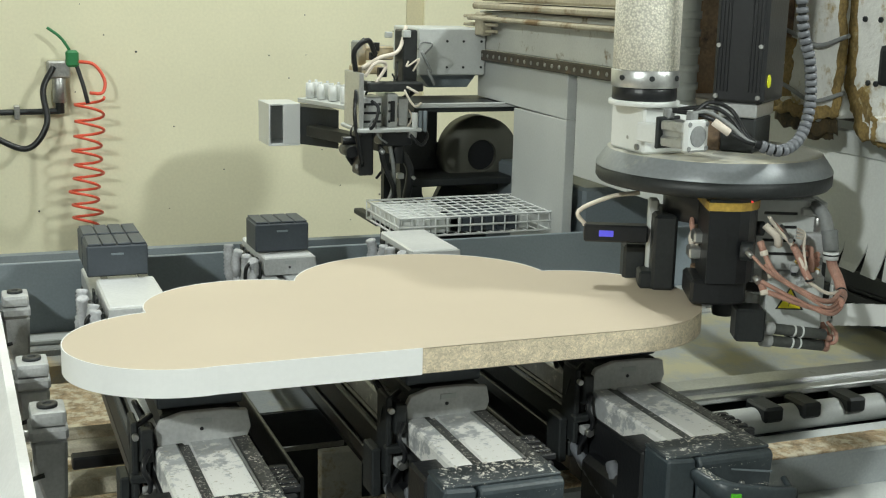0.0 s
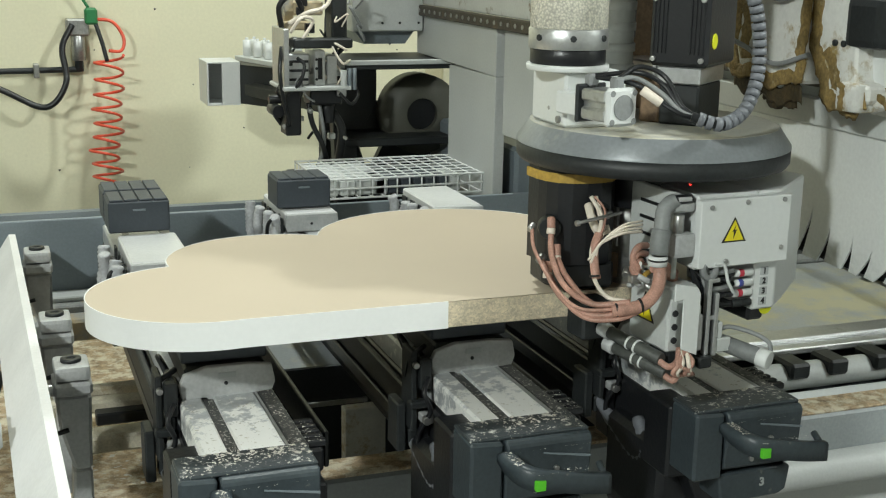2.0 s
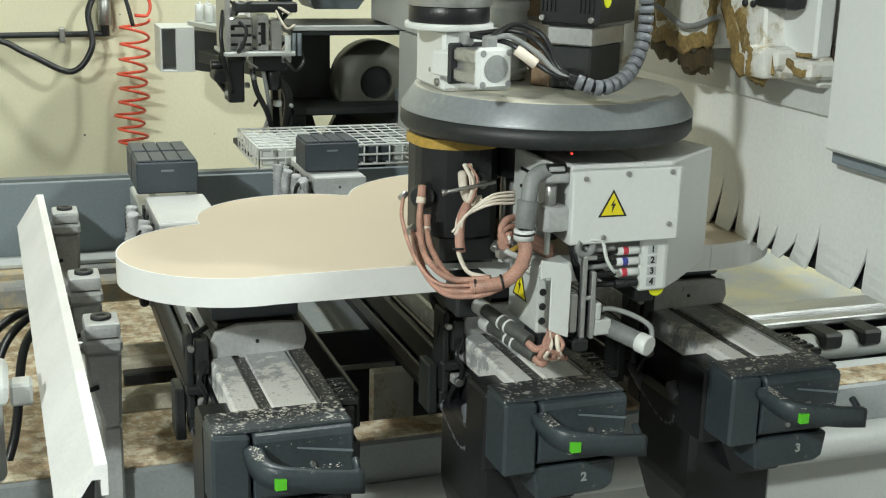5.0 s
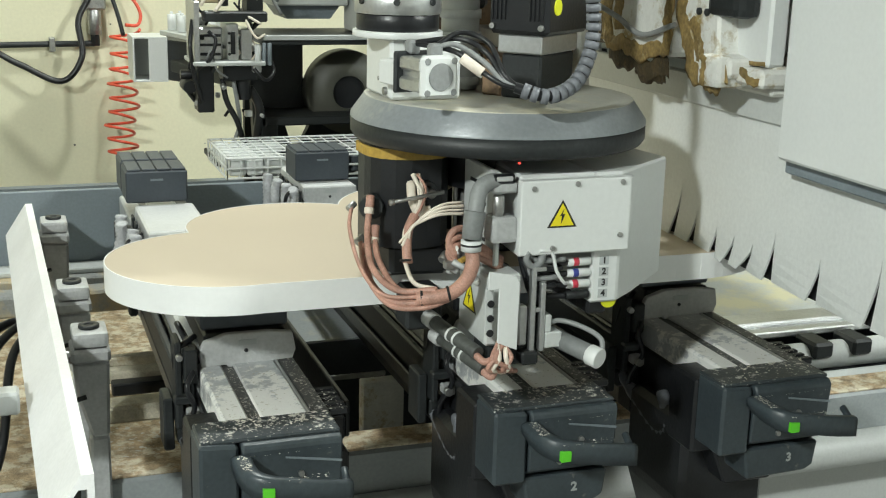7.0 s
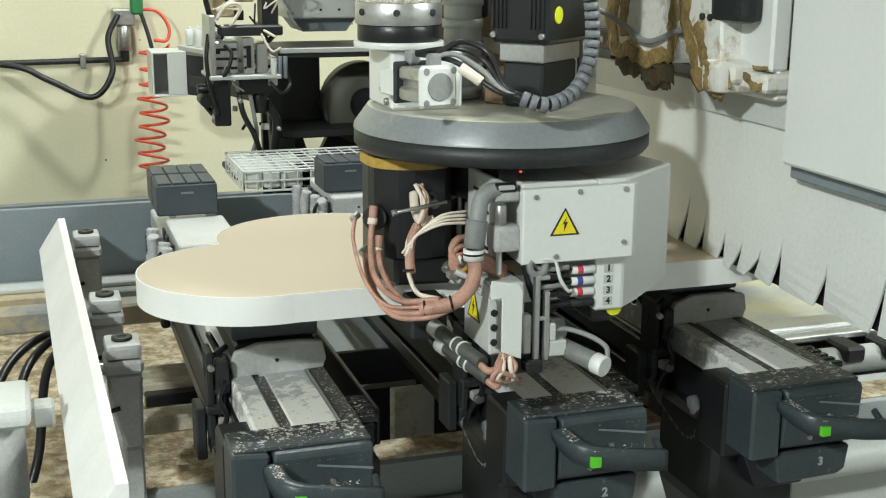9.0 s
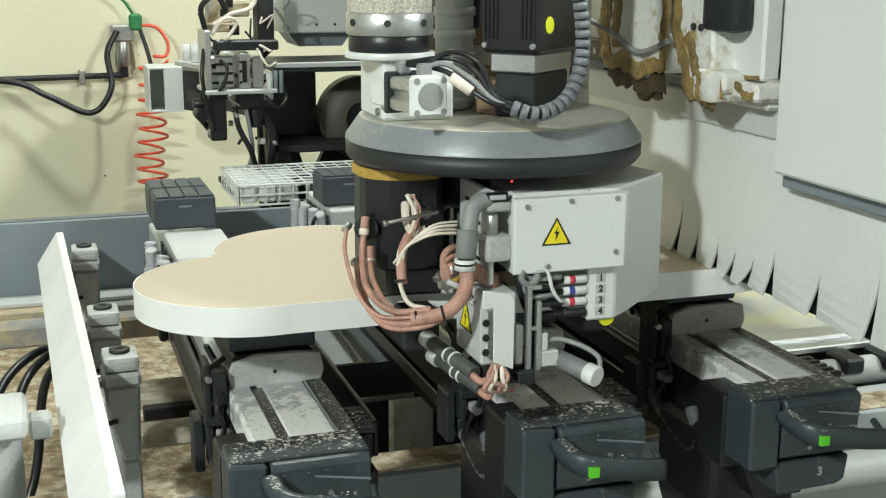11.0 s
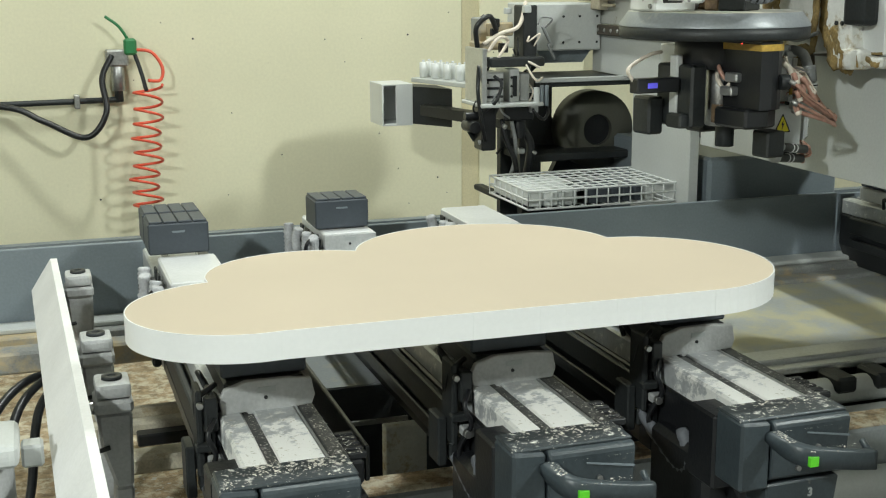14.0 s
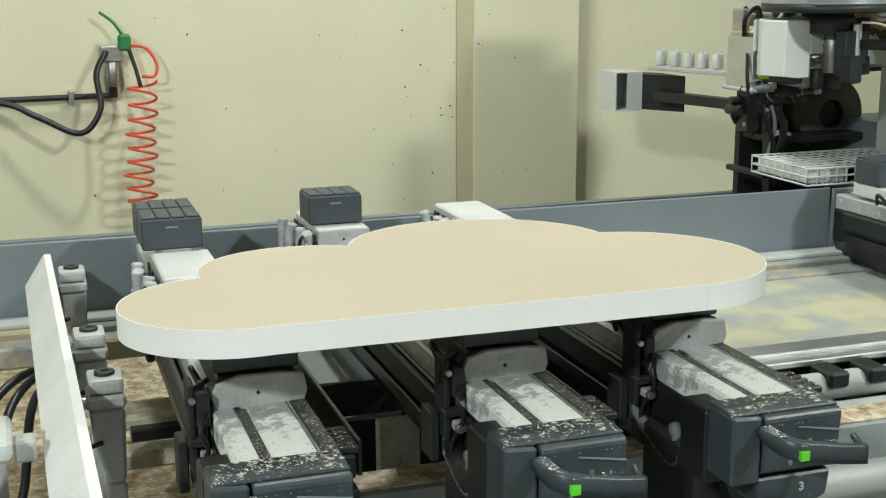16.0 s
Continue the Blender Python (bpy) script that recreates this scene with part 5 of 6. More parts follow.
part("slide_arm", box(B(), 0.2052, 0.268, 0.16, 0.24, 0.42, 0.6, 0.004), M_rust, unit)

# the head that turns under the disc
OUTWARD = Matrix.Translation((-0.026, -0.06, 0.018)) @ Matrix.Diagonal((0.94, 0.94, 0.94, 1))
head = part("rotary_head", rod(B(), (0, 0, 0.12), (0, 0, 0.183), 0.08, n=32), M_black, unit, "turning edge banding head")
bm = B()
prism(bm, [(-0.017, -0.138), (0.142, -0.138), (0.152, -0.127), (0.152, -0.124), (-0.017, -0.124)], 0.048, 0.148, "z", 0.002)
part("front_cover", bm, M_white, head, "white sheet metal cover with screws")
bm = B()
prism(bm, [(0.098, -0.12), (0.139, -0.12), (0.255, -0.03), (0.24, 0.05), (0.098, 0.05)], -0.03, 0.152, "z", 0.003)
bmesh.ops.bisect_plane(bm, geom=list(bm.verts) + list(bm.edges) + list(bm.faces), plane_co=(0.15, 0, -0.03), plane_no=(0.12, 0, -0.993), clear_outer=True)
bmesh.ops.holes_fill(bm, edges=bm.edges)
prism(bm, [(-0.012, -0.12), (0.0978, -0.12), (0.0978, 0.05), (0.0, 0.05)], 0.042, 0.152, "z", 0.003)
part("housing", bm, M_white, head, "white head housing")
bm = B()
for x, z in ((0.0, 0.138), (0.062, 0.142), (0.128, 0.142), (0.03, 0.057), (0.128, 0.07)):
    rod(bm, (x, -0.1385, z), (x, -0.1415, z), 0.0036, n=10)
part("cover_screw", bm, M_steel, head)


def warning(parent, m, s):
    prism(bm := B(), [(-s * 0.56, -s * 0.46), (s * 0.56, -s * 0.46), (0, s * 0.52)], -0.0004, 0.0, "y")
    sign = part("warning_sign", bm, M_ink, parent, "yellow warning triangle with a lightning bolt", m)
    prism(bm := B(), [(-s * 0.44, -s * 0.4), (s * 0.44, -s * 0.4), (0, s * 0.4)], -0.0008, -0.0004, "y")
    part("sign_field", bm, M_yellow, parent, m=m)
    bm = B()
    prism(bm, [(s * 0.06, s * 0.2), (-s * 0.1, -s * 0.06), (-s * 0.02, -s * 0.04)], -0.0012, -0.0008, "y")
    prism(bm, [(-s * 0.02, s * 0.0), (s * 0.1, s * 0.02), (-s * 0.05, -s * 0.33)], -0.0012, -0.0008, "y")
    part("bolt_symbol", bm, M_ink, parent, m=m)


warning(head, pose(0.042, -0.1385, 0.102), 0.038)
for i, t in enumerate("1234"):
    z = 0.03 - i * 0.0155
    part("number_label", box(B(), 0.11, 0.1235, -0.1215, -0.12, z - 0.006, z + 0.006), M_lplate, head)
    letters(t, 0.0125, M_ink, head, pose(0.1168, -0.1217, z) @ FRONT)
for i in range(4):
    z = 0.03 - i * 0.0155
    rod(bm := B(), (0.062, -0.118, z), (0.096, -0.118, z), 0.0058, n=12)
    part("air_plug", bm, M_white if i < 3 else M_dark, head, "white air plug")
    rod(bm := B(), (0.070, -0.118, z), (0.079, -0.118, z), 0.006, n=12)
    part("plug_mark", bm, (M_redtape, M_bluetape, M_redtape, M_dark)[i], head)
    pts = spline([(0.062, -0.118, z), (0.04, -0.118, z + 0.001), (0.015, -0.11, z + 0.01 - i * 0.002), (0.0, -0.09, 0.055)], 6)
    part("plug_tube", tube(B(), pts, 0.0042, 7), M_black, head)
rod(bm := B(), (0.132, -0.112, -0.03), (0.132, -0.07, -0.03), 0.012, n=18)
part("yellow_roller", bm, M_ybelt, head, "bright yellow roller")
prism(bm := B(), [(0.10, -0.11), (0.13, -0.11), (0.16, 0.03), (0.10, 0.03)], -0.05, -0.006, "z", 0.004)
part("lower_housing", bm, M_black, head)

# glue heater block
bm = B()
prism(bm, [(-0.186, 0.0), (-0.183, -0.018), (-0.174, -0.035), (-0.158, -0.048), (-0.138, -0.055), (-0.116, -0.056), (-0.096, -0.05), (-0.082, -0.036), (-0.075, -0.01), (-0.075, 0.03), (-0.186, 0.03)], 0.045, 0.181, "z")
prism(bm, [(-0.175, 0.0), (-0.16, -0.04), (-0.085, -0.05), (-0.07, 0.05), (-0.17, 0.05)], 0.006, 0.046, "z", 0.005)
part("heater_block", bm, M_black, head, "black insulated glue heater block")
prism(bm := B(), [(-0.1885, 0.0), (-0.1855, -0.019), (-0.176, -0.037), (-0.159, -0.0505), (-0.138, -0.0575), (-0.116, -0.0585), (-0.0945, -0.052), (-0.08, -0.037), (-0.0725, -0.01), (-0.0725, 0.033), (-0.1885, 0.033)], 0.163, 0.176, "z")
part("insulation", bm, M_brass, head, "ochre insulation band")
rod(bm := B(), (-0.182, -0.024, 0.1), (-0.189, -0.042, 0.1), 0.016, n=16)
part("plug_cover", bm, M_dark, head)
rod(bm := B(), (-0.12, -0.056, 0.125), (-0.12, -0.07, 0.125), 0.012, n=14)
part("gland", bm, M_dark, head)
rod(bm := B(), (-0.12, -0.07, 0.125), (-0.119, -0.082, 0.122), 0.0065, n=12)
part("gland_nut", bm, M_steel, head)
bm = B()
rod(bm, (-0.065, -0.02, 0.06), (-0.065, -0.02, 0.15), 0.003, n=8)
rod(bm, (-0.03, 0.0, 0.0), (-0.03, 0.0, 0.15), 0.03, n=16)
part("glue_shaft", bm, M_steel, head)

# slotted plate and grey elbow hose
bm = B()
box(bm, -0.066, -0.058, -0.165, -0.055, 0.045, 0.165, 0.002)
part("slotted_plate", bm, M_lgrey, head, "grey plate with four slots")
bm = B()
for i in range(4):
    box(bm, -0.0675, -0.0655, -0.135, -0.08, 0.07 + i * 0.023, 0.075 + i * 0.023, 0.001)
part("slot", bm, M_black, head)
part("elbow_hose", tube(B(), spline([(-0.058, -0.16, 0.154), (-0.076, -0.166, 0.153), (-0.09, -0.172, 0.145), (-0.096, -0.178, 0.126), (-0.1, -0.182, 0.108)], 7), 0.0105, 12), M_ghose, head, "grey elbow hose")
rod(bm := B(), (-0.0985, -0.181, 0.122), (-0.1035, -0.185, 0.088), 0.0135, 0.0125, n=18)
part("hose_cuff", bm, M_cuff, head, "grey hose cuff")
ring(bm := B(), (-0.104, -0.185, 0.074), (0, 0, 1), 0.006, 0.0128, 0.013, 18)
part("hose_clamp", bm, M_white, head)
ring(bm := B(), (-0.104, -0.185, 0.0805), (0, 0, 1), 0.0128, 0.0133, 0.0025, 18)
part("clamp_wire", bm, M_black, head)
bm = B()
box(bm, -0.074, -0.038, -0.172, -0.14, 0.139, 0.153, 0.003)
box(bm, -0.07, -0.046, -0.175, -0.15, 0.154, 0.161, 0.002)
part("regulator", bm, M_cast, head)
rod(bm := B(), (-0.072, -0.168, 0.157), (-0.044, -0.168, 0.157), 0.0065, n=12)
part("regulator_knob", bm, M_black, head)
bm = B()
box(bm, -0.076, -0.041, -0.182, -0.15, 0.078, 0.112, 0.007, seg=2)
part("filter_bowl", bm, M_cast, head, "rounded grey metal filter")
for z in (0.085, 0.1):
    rod(bm := B(), (-0.0415, -0.176, z), (-0.036, -0.176, z), 0.0045, n=10)
    part("filter_port", bm, M_dark, head)
rod(bm := B(), (-0.064, -0.17, 0.112), (-0.064, -0.17, 0.137), 0.0075, n=12)
part("filter_neck", bm, M_steel, head)
ring(bm := B(), (0.006, -0.13, 0.044), (0.1, -1, 0.1), 0.008, 0.0155, 0.008, 22)
part("coiled_tube", bm, M_ghose, head)
part("white_tube", tube(B(), spline([(0.012, -0.137, 0.054), (0.03, -0.137, 0.05), (0.038, -0.138, 0.025), (0.05, -0.136, 0.008), (0.058, -0.13, 0.005)], 6), 0.0026, 6), M_white, head)

# pink sleeved heater cables that gather in one thick sleeve
for k, (way, r, tip) in enumerate((
        ([(-0.213, -0.034, 0.1), (-0.222, -0.06, 0.076), (-0.223, -0.12, 0.04), (-0.206, -0.16, 0.018), (-0.165, -0.188, 0.021), (-0.132, -0.198, 0.027)], 0.0026, 0),
        ([(-0.195, -0.056, 0.102), (-0.203, -0.075, 0.07), (-0.208, -0.12, 0.04), (-0.19, -0.165, 0.024), (-0.15, -0.195, 0.03)], 0.0042, 1),
        ([(-0.192, -0.07, 0.066), (-0.197, -0.11, 0.046), (-0.187, -0.16, 0.023), (-0.15, -0.192, 0.02)], 0.004, 1),
        ([(-0.2, -0.06, 0.04), (-0.21, -0.12, 0.022), (-0.195, -0.165, 0.01), (-0.16, -0.19, 0.014), (-0.135, -0.2, 0.022)], 0.0045, 1),
        ([(-0.205, -0.05, 0.058), (-0.214, -0.11, 0.03), (-0.2, -0.163, 0.006), (-0.165, -0.192, 0.008), (-0.135, -0.198, 0.018)], 0.0034, 0))):
    part("heater_cable", tube(B(), spline(way, 9), r, 8), M_pink, head, "pink sleeved heater cable")
    p = Vector(way[0])
    if tip:
        rod(bm := B(), p + Vector((0.003, 0.006, 0.016)), p, r * 1.35, n=10)
        part("cable_end", bm, M_pink, head)
        rod(bm := B(), p + Vector((0.0, 0, 0.002)), p + Vector((-0.0015, -0.002, -0.006)), r * 1.5, n=10)
        part("cable_end", bm, M_cream, head)
    else:
        rod(bm := B(), p + Vector((0.006, 0.006, 0.004)), p - Vector((0.004, 0, 0.002)), r * 1.8, n=10)
        part("cable_end", bm, M_steel, head)
part("cable_sleeve", tube(B(), spline([(-0.172, -0.186, 0.018), (-0.15, -0.196, 0.022), (-0.13, -0.2, 0.028), (-0.112, -0.198, 0.044), (-0.103, -0.19, 0.062), (-0.104, -0.186, 0.078)], 10), 0.0088, 12), M_pink, head, "thick pink braided cable sleeve")
for p, d in (((-0.138, -0.199, 0.0255), (1, -0.25, 0.25)), ((-0.168, -0.187, 0.019), (1, -0.3, 0.1))):
    ring(bm := B(), p, d, 0.006, 0.0097, 0.003, 16)
    part("cable_tie", bm, M_black, head)
rnd = random.Random(31)
for k in range(4):
    o = Vector((0.003 * k, 0.002 * (k % 2), 0.003 * (k % 3)))
    pts = spline([Vector((-0.143 + 0.003 * k, -0.072, 0.148)), Vector((-0.137 - 0.006 * (k % 2), -0.09, 0.126)) + o, Vector((-0.15, -0.11, 0.106)) + o, Vector((-0.167, -0.12, 0.087)) + o * 0.5, Vector((-0.171, -0.13, 0.066)) + o * 0.5, Vector((-0.172, -0.14, 0.048)), Vector((-0.169, -0.168, 0.032)), Vector((-0.15, -0.19, 0.03))], 7)
    part("sensor_wire", tube(B(), pts, 0.0018 if k else 0.003, 7), M_cream if k != 2 else M_pink, head)
part("wire_braid", tube(B(), spline([(-0.152, -0.112, 0.104), (-0.163, -0.12, 0.088), (-0.168, -0.13, 0.066), (-0.169, -0.139, 0.05)], 7), 0.0062, 9), M_pink, head)
ring(bm := B(), (-0.1715, -0.138, 0.052), (0.05, 0.3, 1), 0.003, 0.0075, 0.003, 14)
part("cable_tie", bm, M_black, head)
for k in range(4):
    pts = spline([(-0.095, -0.13, 0.122 - 0.005 * k), (-0.125, -0.135, 0.121 - 0.004 * k), (-0.145, -0.13, 0.108 - 0.002 * k), (-0.163, -0.128, 0.09), (-0.178 + 0.004 * k, -0.13, 0.074 - 0.004 * k)], 7)
    part("sensor_wire", tube(B(), pts, 0.0016 + 0.0006 * (k % 2), 6), M_cream, head)
rod(bm := B(), (-0.11, -0.1, 0.129), (-0.178, -0.1, 0.119), 0.0026, n=8)
rod(bm, (-0.176, -0.1, 0.1193), (-0.182, -0.1, 0.1184), 0.0042, n=10)
part("probe", bm, M_steel, head)
part("swan_neck", tube(B(), spline([(-0.143, -0.066, 0.135), (-0.147, -0.085, 0.118), (-0.14, -0.09, 0.103), (-0.125, -0.095, 0.106)], 6), 0.0062, 9), M_cream, head)
for k in range(3):
    pts = spline([(-0.092, -0.14, 0.09 - 0.012 * k), (-0.112, -0.15, 0.092 - 0.01 * k), (-0.12, -0.15, 0.078 - 0.008 * k), (-0.112, -0.155, 0.06 - 0.006 * k)], 6)
    part("pink_cable", tube(B(), pts, 0.0046, 8), M_pink, head)
for k in range(3):
    pts = spline([(-0.098, -0.165, 0.08 - 0.008 * k), (-0.075, -0.16, 0.066 - 0.006 * k), (-0.05, -0.15, 0.05 - 0.006 * k)], 6)
    part("pink_cable", tube(B(), pts, 0.0055, 8), M_pink, head)
for k in range(20):
    x, y, z = rnd.uniform(-0.128, -0.088), rnd.uniform(-0.165, -0.13), rnd.uniform(0.022, 0.078)
    q = rnd.uniform(0.004, 0.0085)
    bm = B()
    if k % 3 == 0:
        box(bm, x, x + q * 1.8, y, y + q * 1.6, z, z + q * 1.5, 0.0015)
    else:
        rod(bm, (x, y, z), (x + rnd.uniform(-0.014, 0.014), y - 0.008, z + rnd.uniform(-0.01, 0.012)), q * 0.7, n=10)
    part("fitting", bm, rnd.choice((M_cast, M_steel, M_brass, M_dark, M_cast, M_foam)), head)
for k in range(5):
    z = 0.052 - 0.011 * k
    pts = spline([(0.03 - 0.004 * k, -0.178, z + 0.012), (0.0, -0.182, z + 0.012), (-0.02, -0.18, z + 0.016), (-0.035 + 0.004 * k, -0.17, 0.07)], 6)
    part("air_tube", tube(B(), pts, 0.0034, 7), M_black if k % 2 == 0 else M_ghose, head)

# lower pressing assembly
bm = B()
box(bm, -0.082, -0.035, -0.185, -0.09, -0.052, 0.04, 0.003)
part("press_body", bm, M_lgrey, head, "dusty light grey pressing body")
part("press_block", box(B(), -0.15, -0.1, -0.078, -0.03, -0.06, -0.005, 0.004), M_dark, head)
warning(head, OUTWARD.inverted() @ pose(-0.0825, -0.13, 0.0, 0, 0, -90), 0.042)
plate2 = [(x - 0.02, z) for x, z in [(-0.046, 0.036), (-0.008, 0.028), (-0.002, 0.018), (-0.003, -0.074), (-0.031, -0.062), (-0.031, 0.012), (-0.046, 0.01)]]
prism(bm := B(), plate2, -0.157, -0.154, "y", 0.0008)
part("guard_plate", bm, M_white, head, "white bent guard plate")
bm = B()
prism(bm, [(-0.066, 0.01), (-0.0545, 0.01), (-0.0545, -0.06), (-0.066, -0.052)], -0.148, -0.144, "y", 0.0008)
part("guard_side", bm, M_lgrey, head)
bm = B()
for z in (-0.01, -0.03, -0.05):
    rod(bm, (-0.059, -0.148, z), (-0.059, -0.151, z), 0.005, n=10)
part("hole", bm, M_black, head)
bm = B()
box(bm, 0.002, 0.009, -0.142, -0.13, -0.085, 0.032, 0.0015)
box(bm, 0.016, 0.023, -0.142, -0.13, -0.085, 0.01, 0.0015)
box(bm, 0.002, 0.023, -0.14, -0.134, 0.026, 0.032, 0.001)
box(bm, 0.004, 0.021, -0.14, -0.134, -0.03, -0.024, 0.001)
box(bm, -0.014, -0.002, -0.14, -0.125, -0.075, -0.02, 0.002)
part("slide_profile", bm, M_alu, head, "aluminium slide profile")
part("slide_back", box(B(), 0.006, 0.02, -0.1295, -0.12, -0.085, 0.02, 0.001), M_black, head)
bm = B()
box(bm, 0.024, 0.05, -0.14, -0.115, -0.082, -0.06, 0.002)
box(bm, 0.024, 0.034, -0.14, -0.115, -0.06, -0.035, 0.002)
part("cylinder_mount", bm, M_lgrey, head)
rod(bm := B(), (0.05, -0.12, -0.075), (0.078, -0.175, -0.084), 0.0128, n=20)
part("air_cylinder", bm, M_cuff, head, "short grey air cylinder")
rod(bm := B(), (0.076, -0.172, -0.0835), (0.084, -0.188, -0.086), 0.0142, n=20)
part("cylinder_end", bm, M_white, head)
part("cylinder_hose", tube(B(), spline([(0.03, -0.13, -0.05), (0.05, -0.135, -0.046), (0.075, -0.155, -0.052), (0.09, -0.175, -0.062), (0.09, -0.182, -0.076)], 6), 0.0036, 7), M_ghose, head)
bm = B()
for k in range(2):
    rod(bm, (-0.12 + 0.01 * k, -0.085, -0.042 - 0.024 * k), (-0.092 + 0.01 * k, -0.19, -0.058 - 0.022 * k), 0.0092, n=16)
part("motor_tube", bm, M_tubedark, head, "olive grey tubular motors")
bm = B()
for k in range(2):
    for f in (0.45, 0.58):
        p = Vector((-0.12 + 0.01 * k, -0.085, -0.042 - 0.024 * k)).lerp(Vector((-0.092 + 0.01 * k, -0.19, -0.058 - 0.022 * k)), f)
        ring(bm, p, (0.03, -0.105, -0.022), 0.007, 0.0103, 0.003, 16)
part("tube_band", bm, M_white, head)
for k in range(2):
    rod(bm := B(), (-0.1215 + 0.01 * k, -0.08, -0.0412 - 0.024 * k), (-0.117 + 0.01 * k, -0.098, -0.044 - 0.024 * k), 0.0112, n=16)
    part("tube_flange", bm, M_cast, head)
    part("tube_lead", tube(B(), spline([(-0.095 + 0.01 * k, -0.188, -0.06 - 0.022 * k), (-0.086 + 0.01 * k, -0.2, -0.066 - 0.02 * k), (-0.07, -0.198, -0.06), (-0.064, -0.19, -0.045)], 6), 0.0048, 8), M_pink, head)
rnd = random.Random(3)
for k in range(6):
    o = Vector((-0.045 + rnd.uniform(-0.008, 0.012), -0.15, -0.066))
    pts = spline([o, o + Vector((rnd.uniform(-0.018, 0.012), -0.012, -0.016)), o + Vector((rnd.uniform(-0.022, 0.016), -0.008, -0.032)), o + Vector((rnd.uniform(-0.01, 0.03), 0.006, -0.042))], 6)
    part("loose_wire", tube(B(), pts, 0.0034, 7), M_pink if k % 3 else M_cream, head)
bm = B()
box(bm, -0.055, 0.02, -0.13, -0.08, -0.105, -0.072, 0.004)
box(bm, -0.012, 0.012, -0.15, -0.12, -0.1, -0.082, 0.003)
part("press_foot", bm, M_dark, head)
rod(bm := B(), (-0.01, -0.004 - 0.03, -0.05), (-0.01, -0.034, 0.01), 0.02, n=18)
part("press_roller", bm, M_dark, head)

# louvred rear of the head with its hose loops
bm = B()
for i in range(4):
    box(bm, 0.0, 0.03, 0.0505, 0.0525, 0.062 + i * 0.022, 0.07 + i * 0.022, 0.001)
part("louvre", bm, M_black, head)
for k in range(2):
    part("rear_hose", tube(B(), spline([(-0.005, 0.05, 0.13 - 0.03 * k), (-0.02, 0.085, 0.135 - 0.03 * k), (-0.045, 0.105, 0.115 - 0.03 * k), (-0.065, 0.1, 0.09 - 0.02 * k), (-0.075, 0.08, 0.1)], 7), 0.005, 8), M_cream if k else M_pink, head, "pink hose loop")
bm = B()
box(bm, -0.11, -0.07, 0.07, 0.11, 0.085, 0.105, 0.003)
box(bm, -0.1, -0.06, 0.075, 0.115, 0.055, 0.075, 0.003)
part("rear_block", bm, M_alu, head)
rod(bm := B(), (-0.03, 0.075, -0.01), (-0.03, 0.075, 0.03), 0.026, n=20)
part("glue_roller", bm, M_rust, head)

# laser sensor on its arm
bm = B()
box(bm, -0.03, 0.0, 0.106, 0.215, 0.075, 0.105, 0.003)
part("sensor_box", bm, M_black, head, "black sensor box with a blue lamp", )
bm = B()
box(bm, -0.015, 0.01, 0.088, 0.105, 0.0, 0.15, 0.003)
part("sensor_arm", bm, M_lgrey, head)
box(bm := B(), -0.0315, -0.03, 0.165, 0.19, 0.085, 0.096, 0.001)
part("sensor_lamp", bm, M_led, head, "glowing blue lamp")
part("sensor_cable", tube(B(), spline([(-0.01, 0.212, 0.1), (-0.01, 0.225, 0.125), (0.0, 0.17, 0.15), (0.02, 0.12, 0.155)], 6), 0.004, 7), M_cream, head)
bm = B()
box(bm, -0.06, 0.06, 0.06, 0.1, 0.0, 0.13, 0.005)
box(bm, 0.03, 0.09, 0.1, 0.14, -0.02, 0.06, 0.005)
box(bm, -0.05, 0.0, 0.09, 0.12, -0.0, 0.03, 0.004)
part("trimming_unit", bm, M_dark, head)

# the parts in front of the head sit further out
BACK = {"cable_sleeve", "hose_cuff", "clamp_wire", "elbow_hose", "hose_clamp", "regulator", "regulator_knob", "filter_bowl", "filter_port", "filter_neck", "wire_braid", "sensor_wire", "probe", "swan_neck", "pink_cable", "fitting", "air_tube", "tube_flange", "tube_lead", "slotted_plate", "slot", "side_sign", "press_body", "press_block", "motor_tube", "tube_band", "heater_block", "insulation", "plug_cover", "gland", "gland_nut", "glue_shaft", "heater_cable", "cable_end", "cable_tie", "press_roller", "sensor_box", "sensor_arm", "sensor_lamp", "sensor_cable", "trimming_unit"}
for ob in head.children:
    if ob.name.split(".")[0] not in BACK:
        ob.data.transform(OUTWARD @ ob.matrix_basis)
        ob.matrix_basis = Matrix.Identity(4)


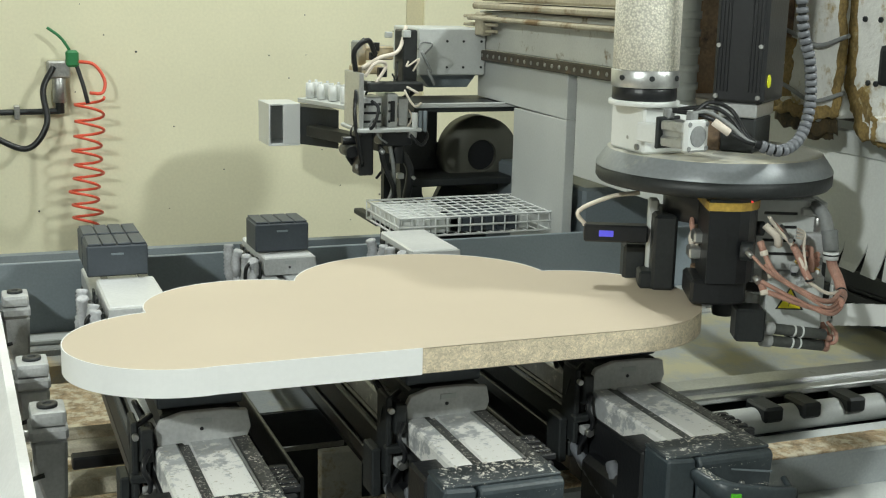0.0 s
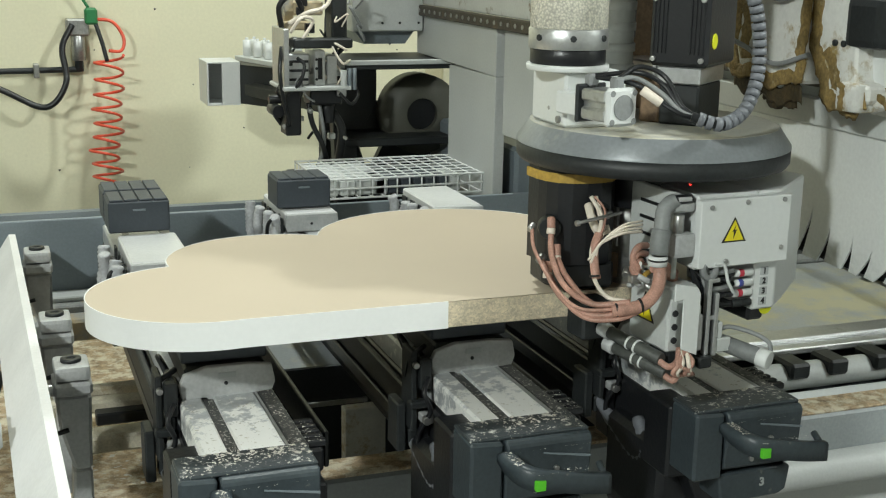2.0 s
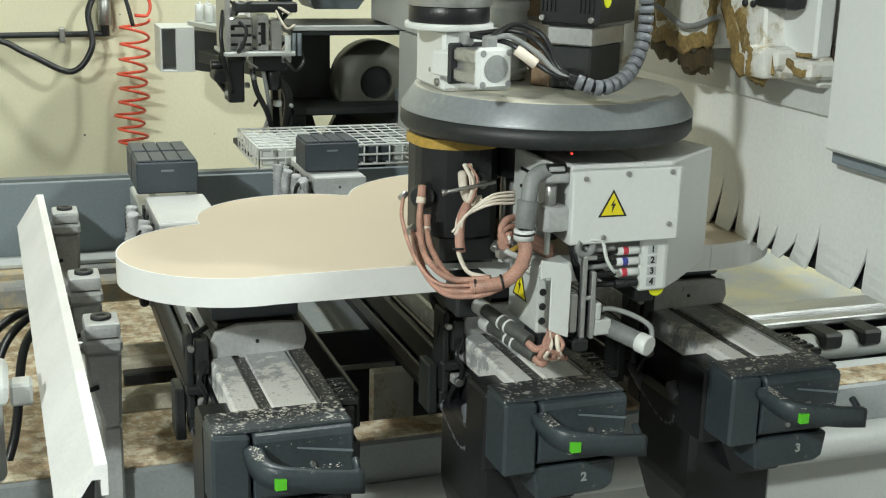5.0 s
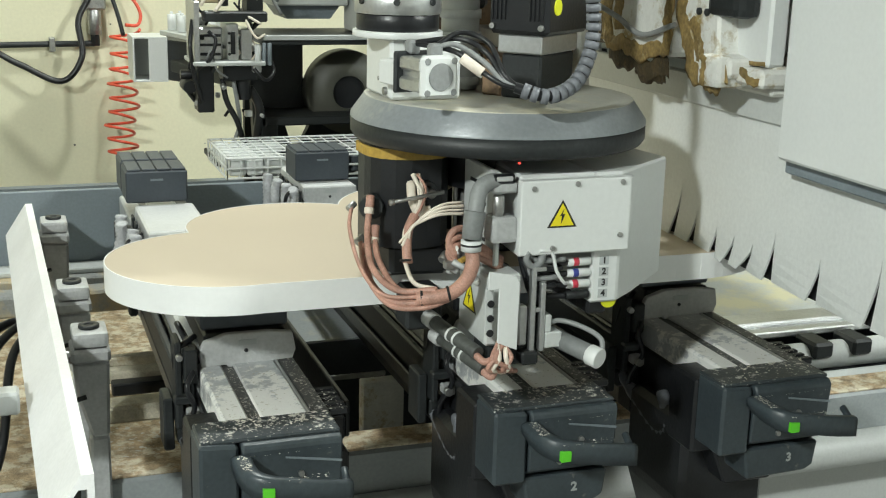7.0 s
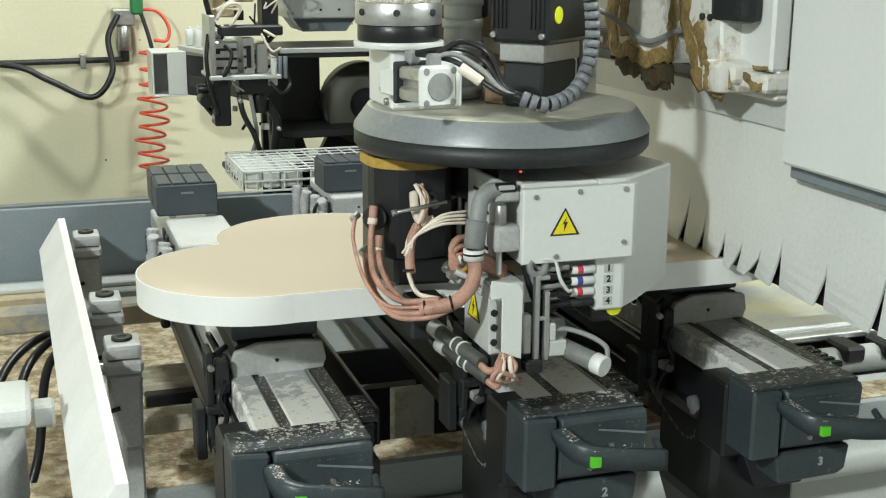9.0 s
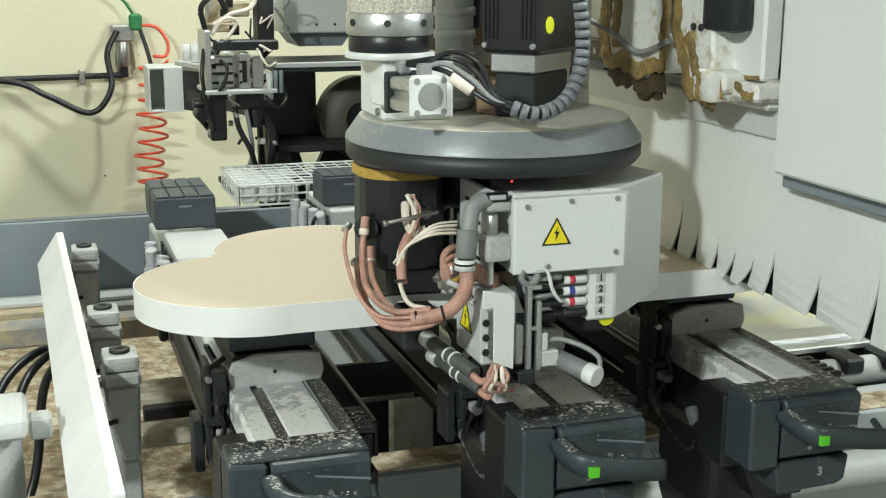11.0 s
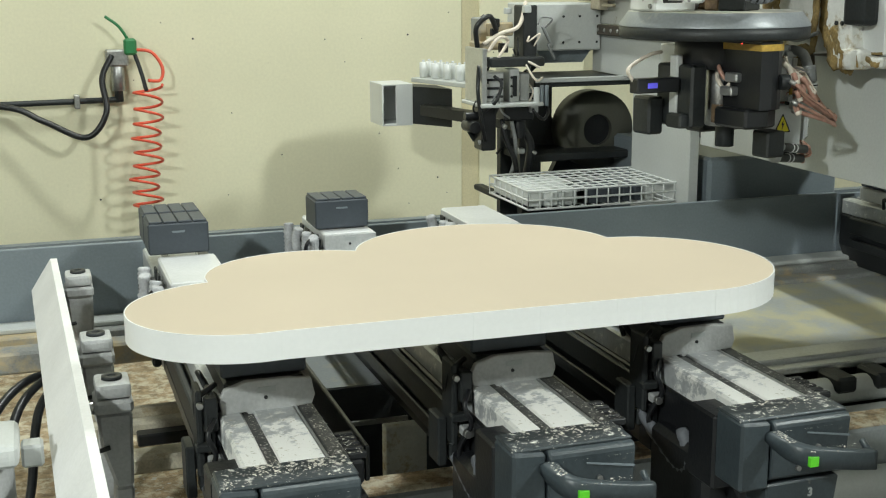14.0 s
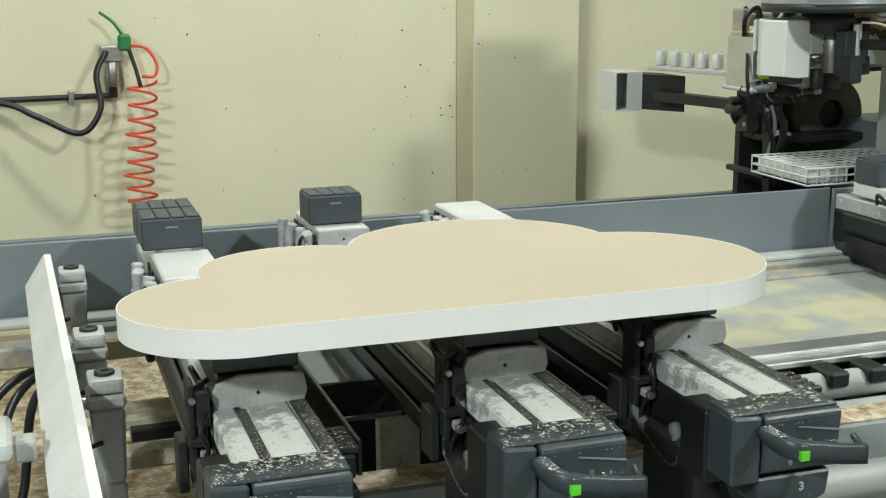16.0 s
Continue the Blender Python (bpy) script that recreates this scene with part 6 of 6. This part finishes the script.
# ---------------------------------------------------------------- movement
def motions():
    # seconds, gantry x, head y, lift, turn of the head
    rows = [(0.0, 1.36, 2.035, 0.0, 66), (0.5, 1.31, 1.957, 0.0, 48), (1.0, 1.244, 1.906, 0.0, 27), (1.5, 1.162, 1.866, 0.0, 14), (2.0, 1.083, 1.848, 0.0, 4),
            (2.5, 0.997, 1.837, 0.0, 1), (3.0, 0.942, 1.832, 0.0, 0), (3.5, 0.903, 1.83, 0.0, 0), (4.0, 0.869, 1.83, 0.0, 0), (5.2, 0.845, 1.83, 0.0, 0), (6.5, 0.822, 1.83, 0.0, 0),
            (7.0, 0.79, 1.83, 0.0, 0), (7.5, 0.759, 1.83, 0.0, 0), (8.0, 0.76, 1.83, 0.0, 0), (9.2, 0.757, 1.83, 0.0, 0), (10.5, 0.755, 1.83, 0.0, 0), (11.0, 0.75, 1.83, 0.0, 0),
            (11.5, 0.749, 1.83, 0.012, 0), (12.0, 0.749, 1.83, 0.095, 0), (12.5, 0.75, 1.83, 0.127, 0), (12.8, 0.746, 1.83, 0.138, 2), (13.0, 0.75, 1.84, 0.142, 14), (13.2, 0.89, 1.94, 0.143, 33),
            (13.5, 1.135, 2.30, 0.138, 66), (14.0, 1.56, 2.6, 0.142, 99), (14.5, 2.025, 3.02, 0.147, 138), (14.8, 2.26, 3.25, 0.15, 170), (15.0, 2.395, 3.34, 0.15, 190), (15.3, 2.462, 3.42, 0.15, 202), (15.5, 2.474, 3.44, 0.15, 203), (16.0, 2.477, 3.45, 0.15, 203)]
    walk(unit, [(t, pose(x, y, 0.95 + z)) for t, x, y, z, a in rows])
    walk(head, [(t, pose(0, 0, 0, 0, 0, a)) for t, x, y, z, a in rows])
    walk(carriage, [(t, pose(x, y, 0.95)) for t, x, y, z, a in rows])
    for ob in (gantry, mag, basket):
        walk(ob, [(t, pose(x, 0, 0)) for t, x, y, z, a in rows])

    # the loose strip runs through the head and is glued on piece by piece
    def along(t):
        for p, q in zip(rows, rows[1:]):
            if p[0] <= t <= q[0]:
                k = (t - p[0]) / (q[0] - p[0])
                return [u + (v - u) * k for u, v in zip(p, q)]
        return list(rows[-1])

    def contact(t):
        if t >= 4.2:
            return LAST + 0.05
        _, x, y, z, a = along(t)
        return run[min(range(joint + 1), key=lambda j: (front_way[j][0] - x) ** 2 + (front_way[j][1] - y) ** 2)] + max(0, t - 3.2) * 0.12

    curls = [(0.0, 120), (0.2, 220), (0.4, 900), (0.5, 380), (0.6, 110), (0.8, 380), (1.0, 750), (1.2, 600), (9.0, 500)]

    def tail(u, t):
        inner = 0.36
        if u < inner:
            k = u / inner
            return pose(-0.036 * k, -0.17 * k, -THICK / 2 - 0.022 * k, 0, 0, -60)
        p, q = next((p, q) for p, q in zip(curls, curls[1:]) if p[0] <= t <= q[0])
        curl = p[1] + (q[1] - p[1]) * (t - p[0]) / (q[0] - p[0])
        x, y, h, done = -0.036, -0.17, -60.0, inner
        while done < u:
            k = min(0.01, u - done)
            x, y, done, h = x + math.cos(radians(h)) * k, y + math.sin(radians(h)) * k, done + k, h - k * curl
        return pose(x, y, -THICK / 2 - 0.022 - 0.06 * (u - inner), 0, 0, h)

    for k, ob in enumerate(band_pieces):
        s, keyed, stuck = (k + 0.5) * STEP, [], False
        for i in range(46):
            t = i / 10
            c = contact(t)
            if s <= c:
                keyed.append((t, on_front(s)))
                if stuck:
                    break
                stuck = True
            else:
                _, x, y, z, a = along(t)
                keyed.append((t, pose(x, y, 0.95, 0, 0, a) @ tail(s - c, t)))
        keyed.append((16.0, keyed[-1][1]))
        walk(ob, keyed)


motions()
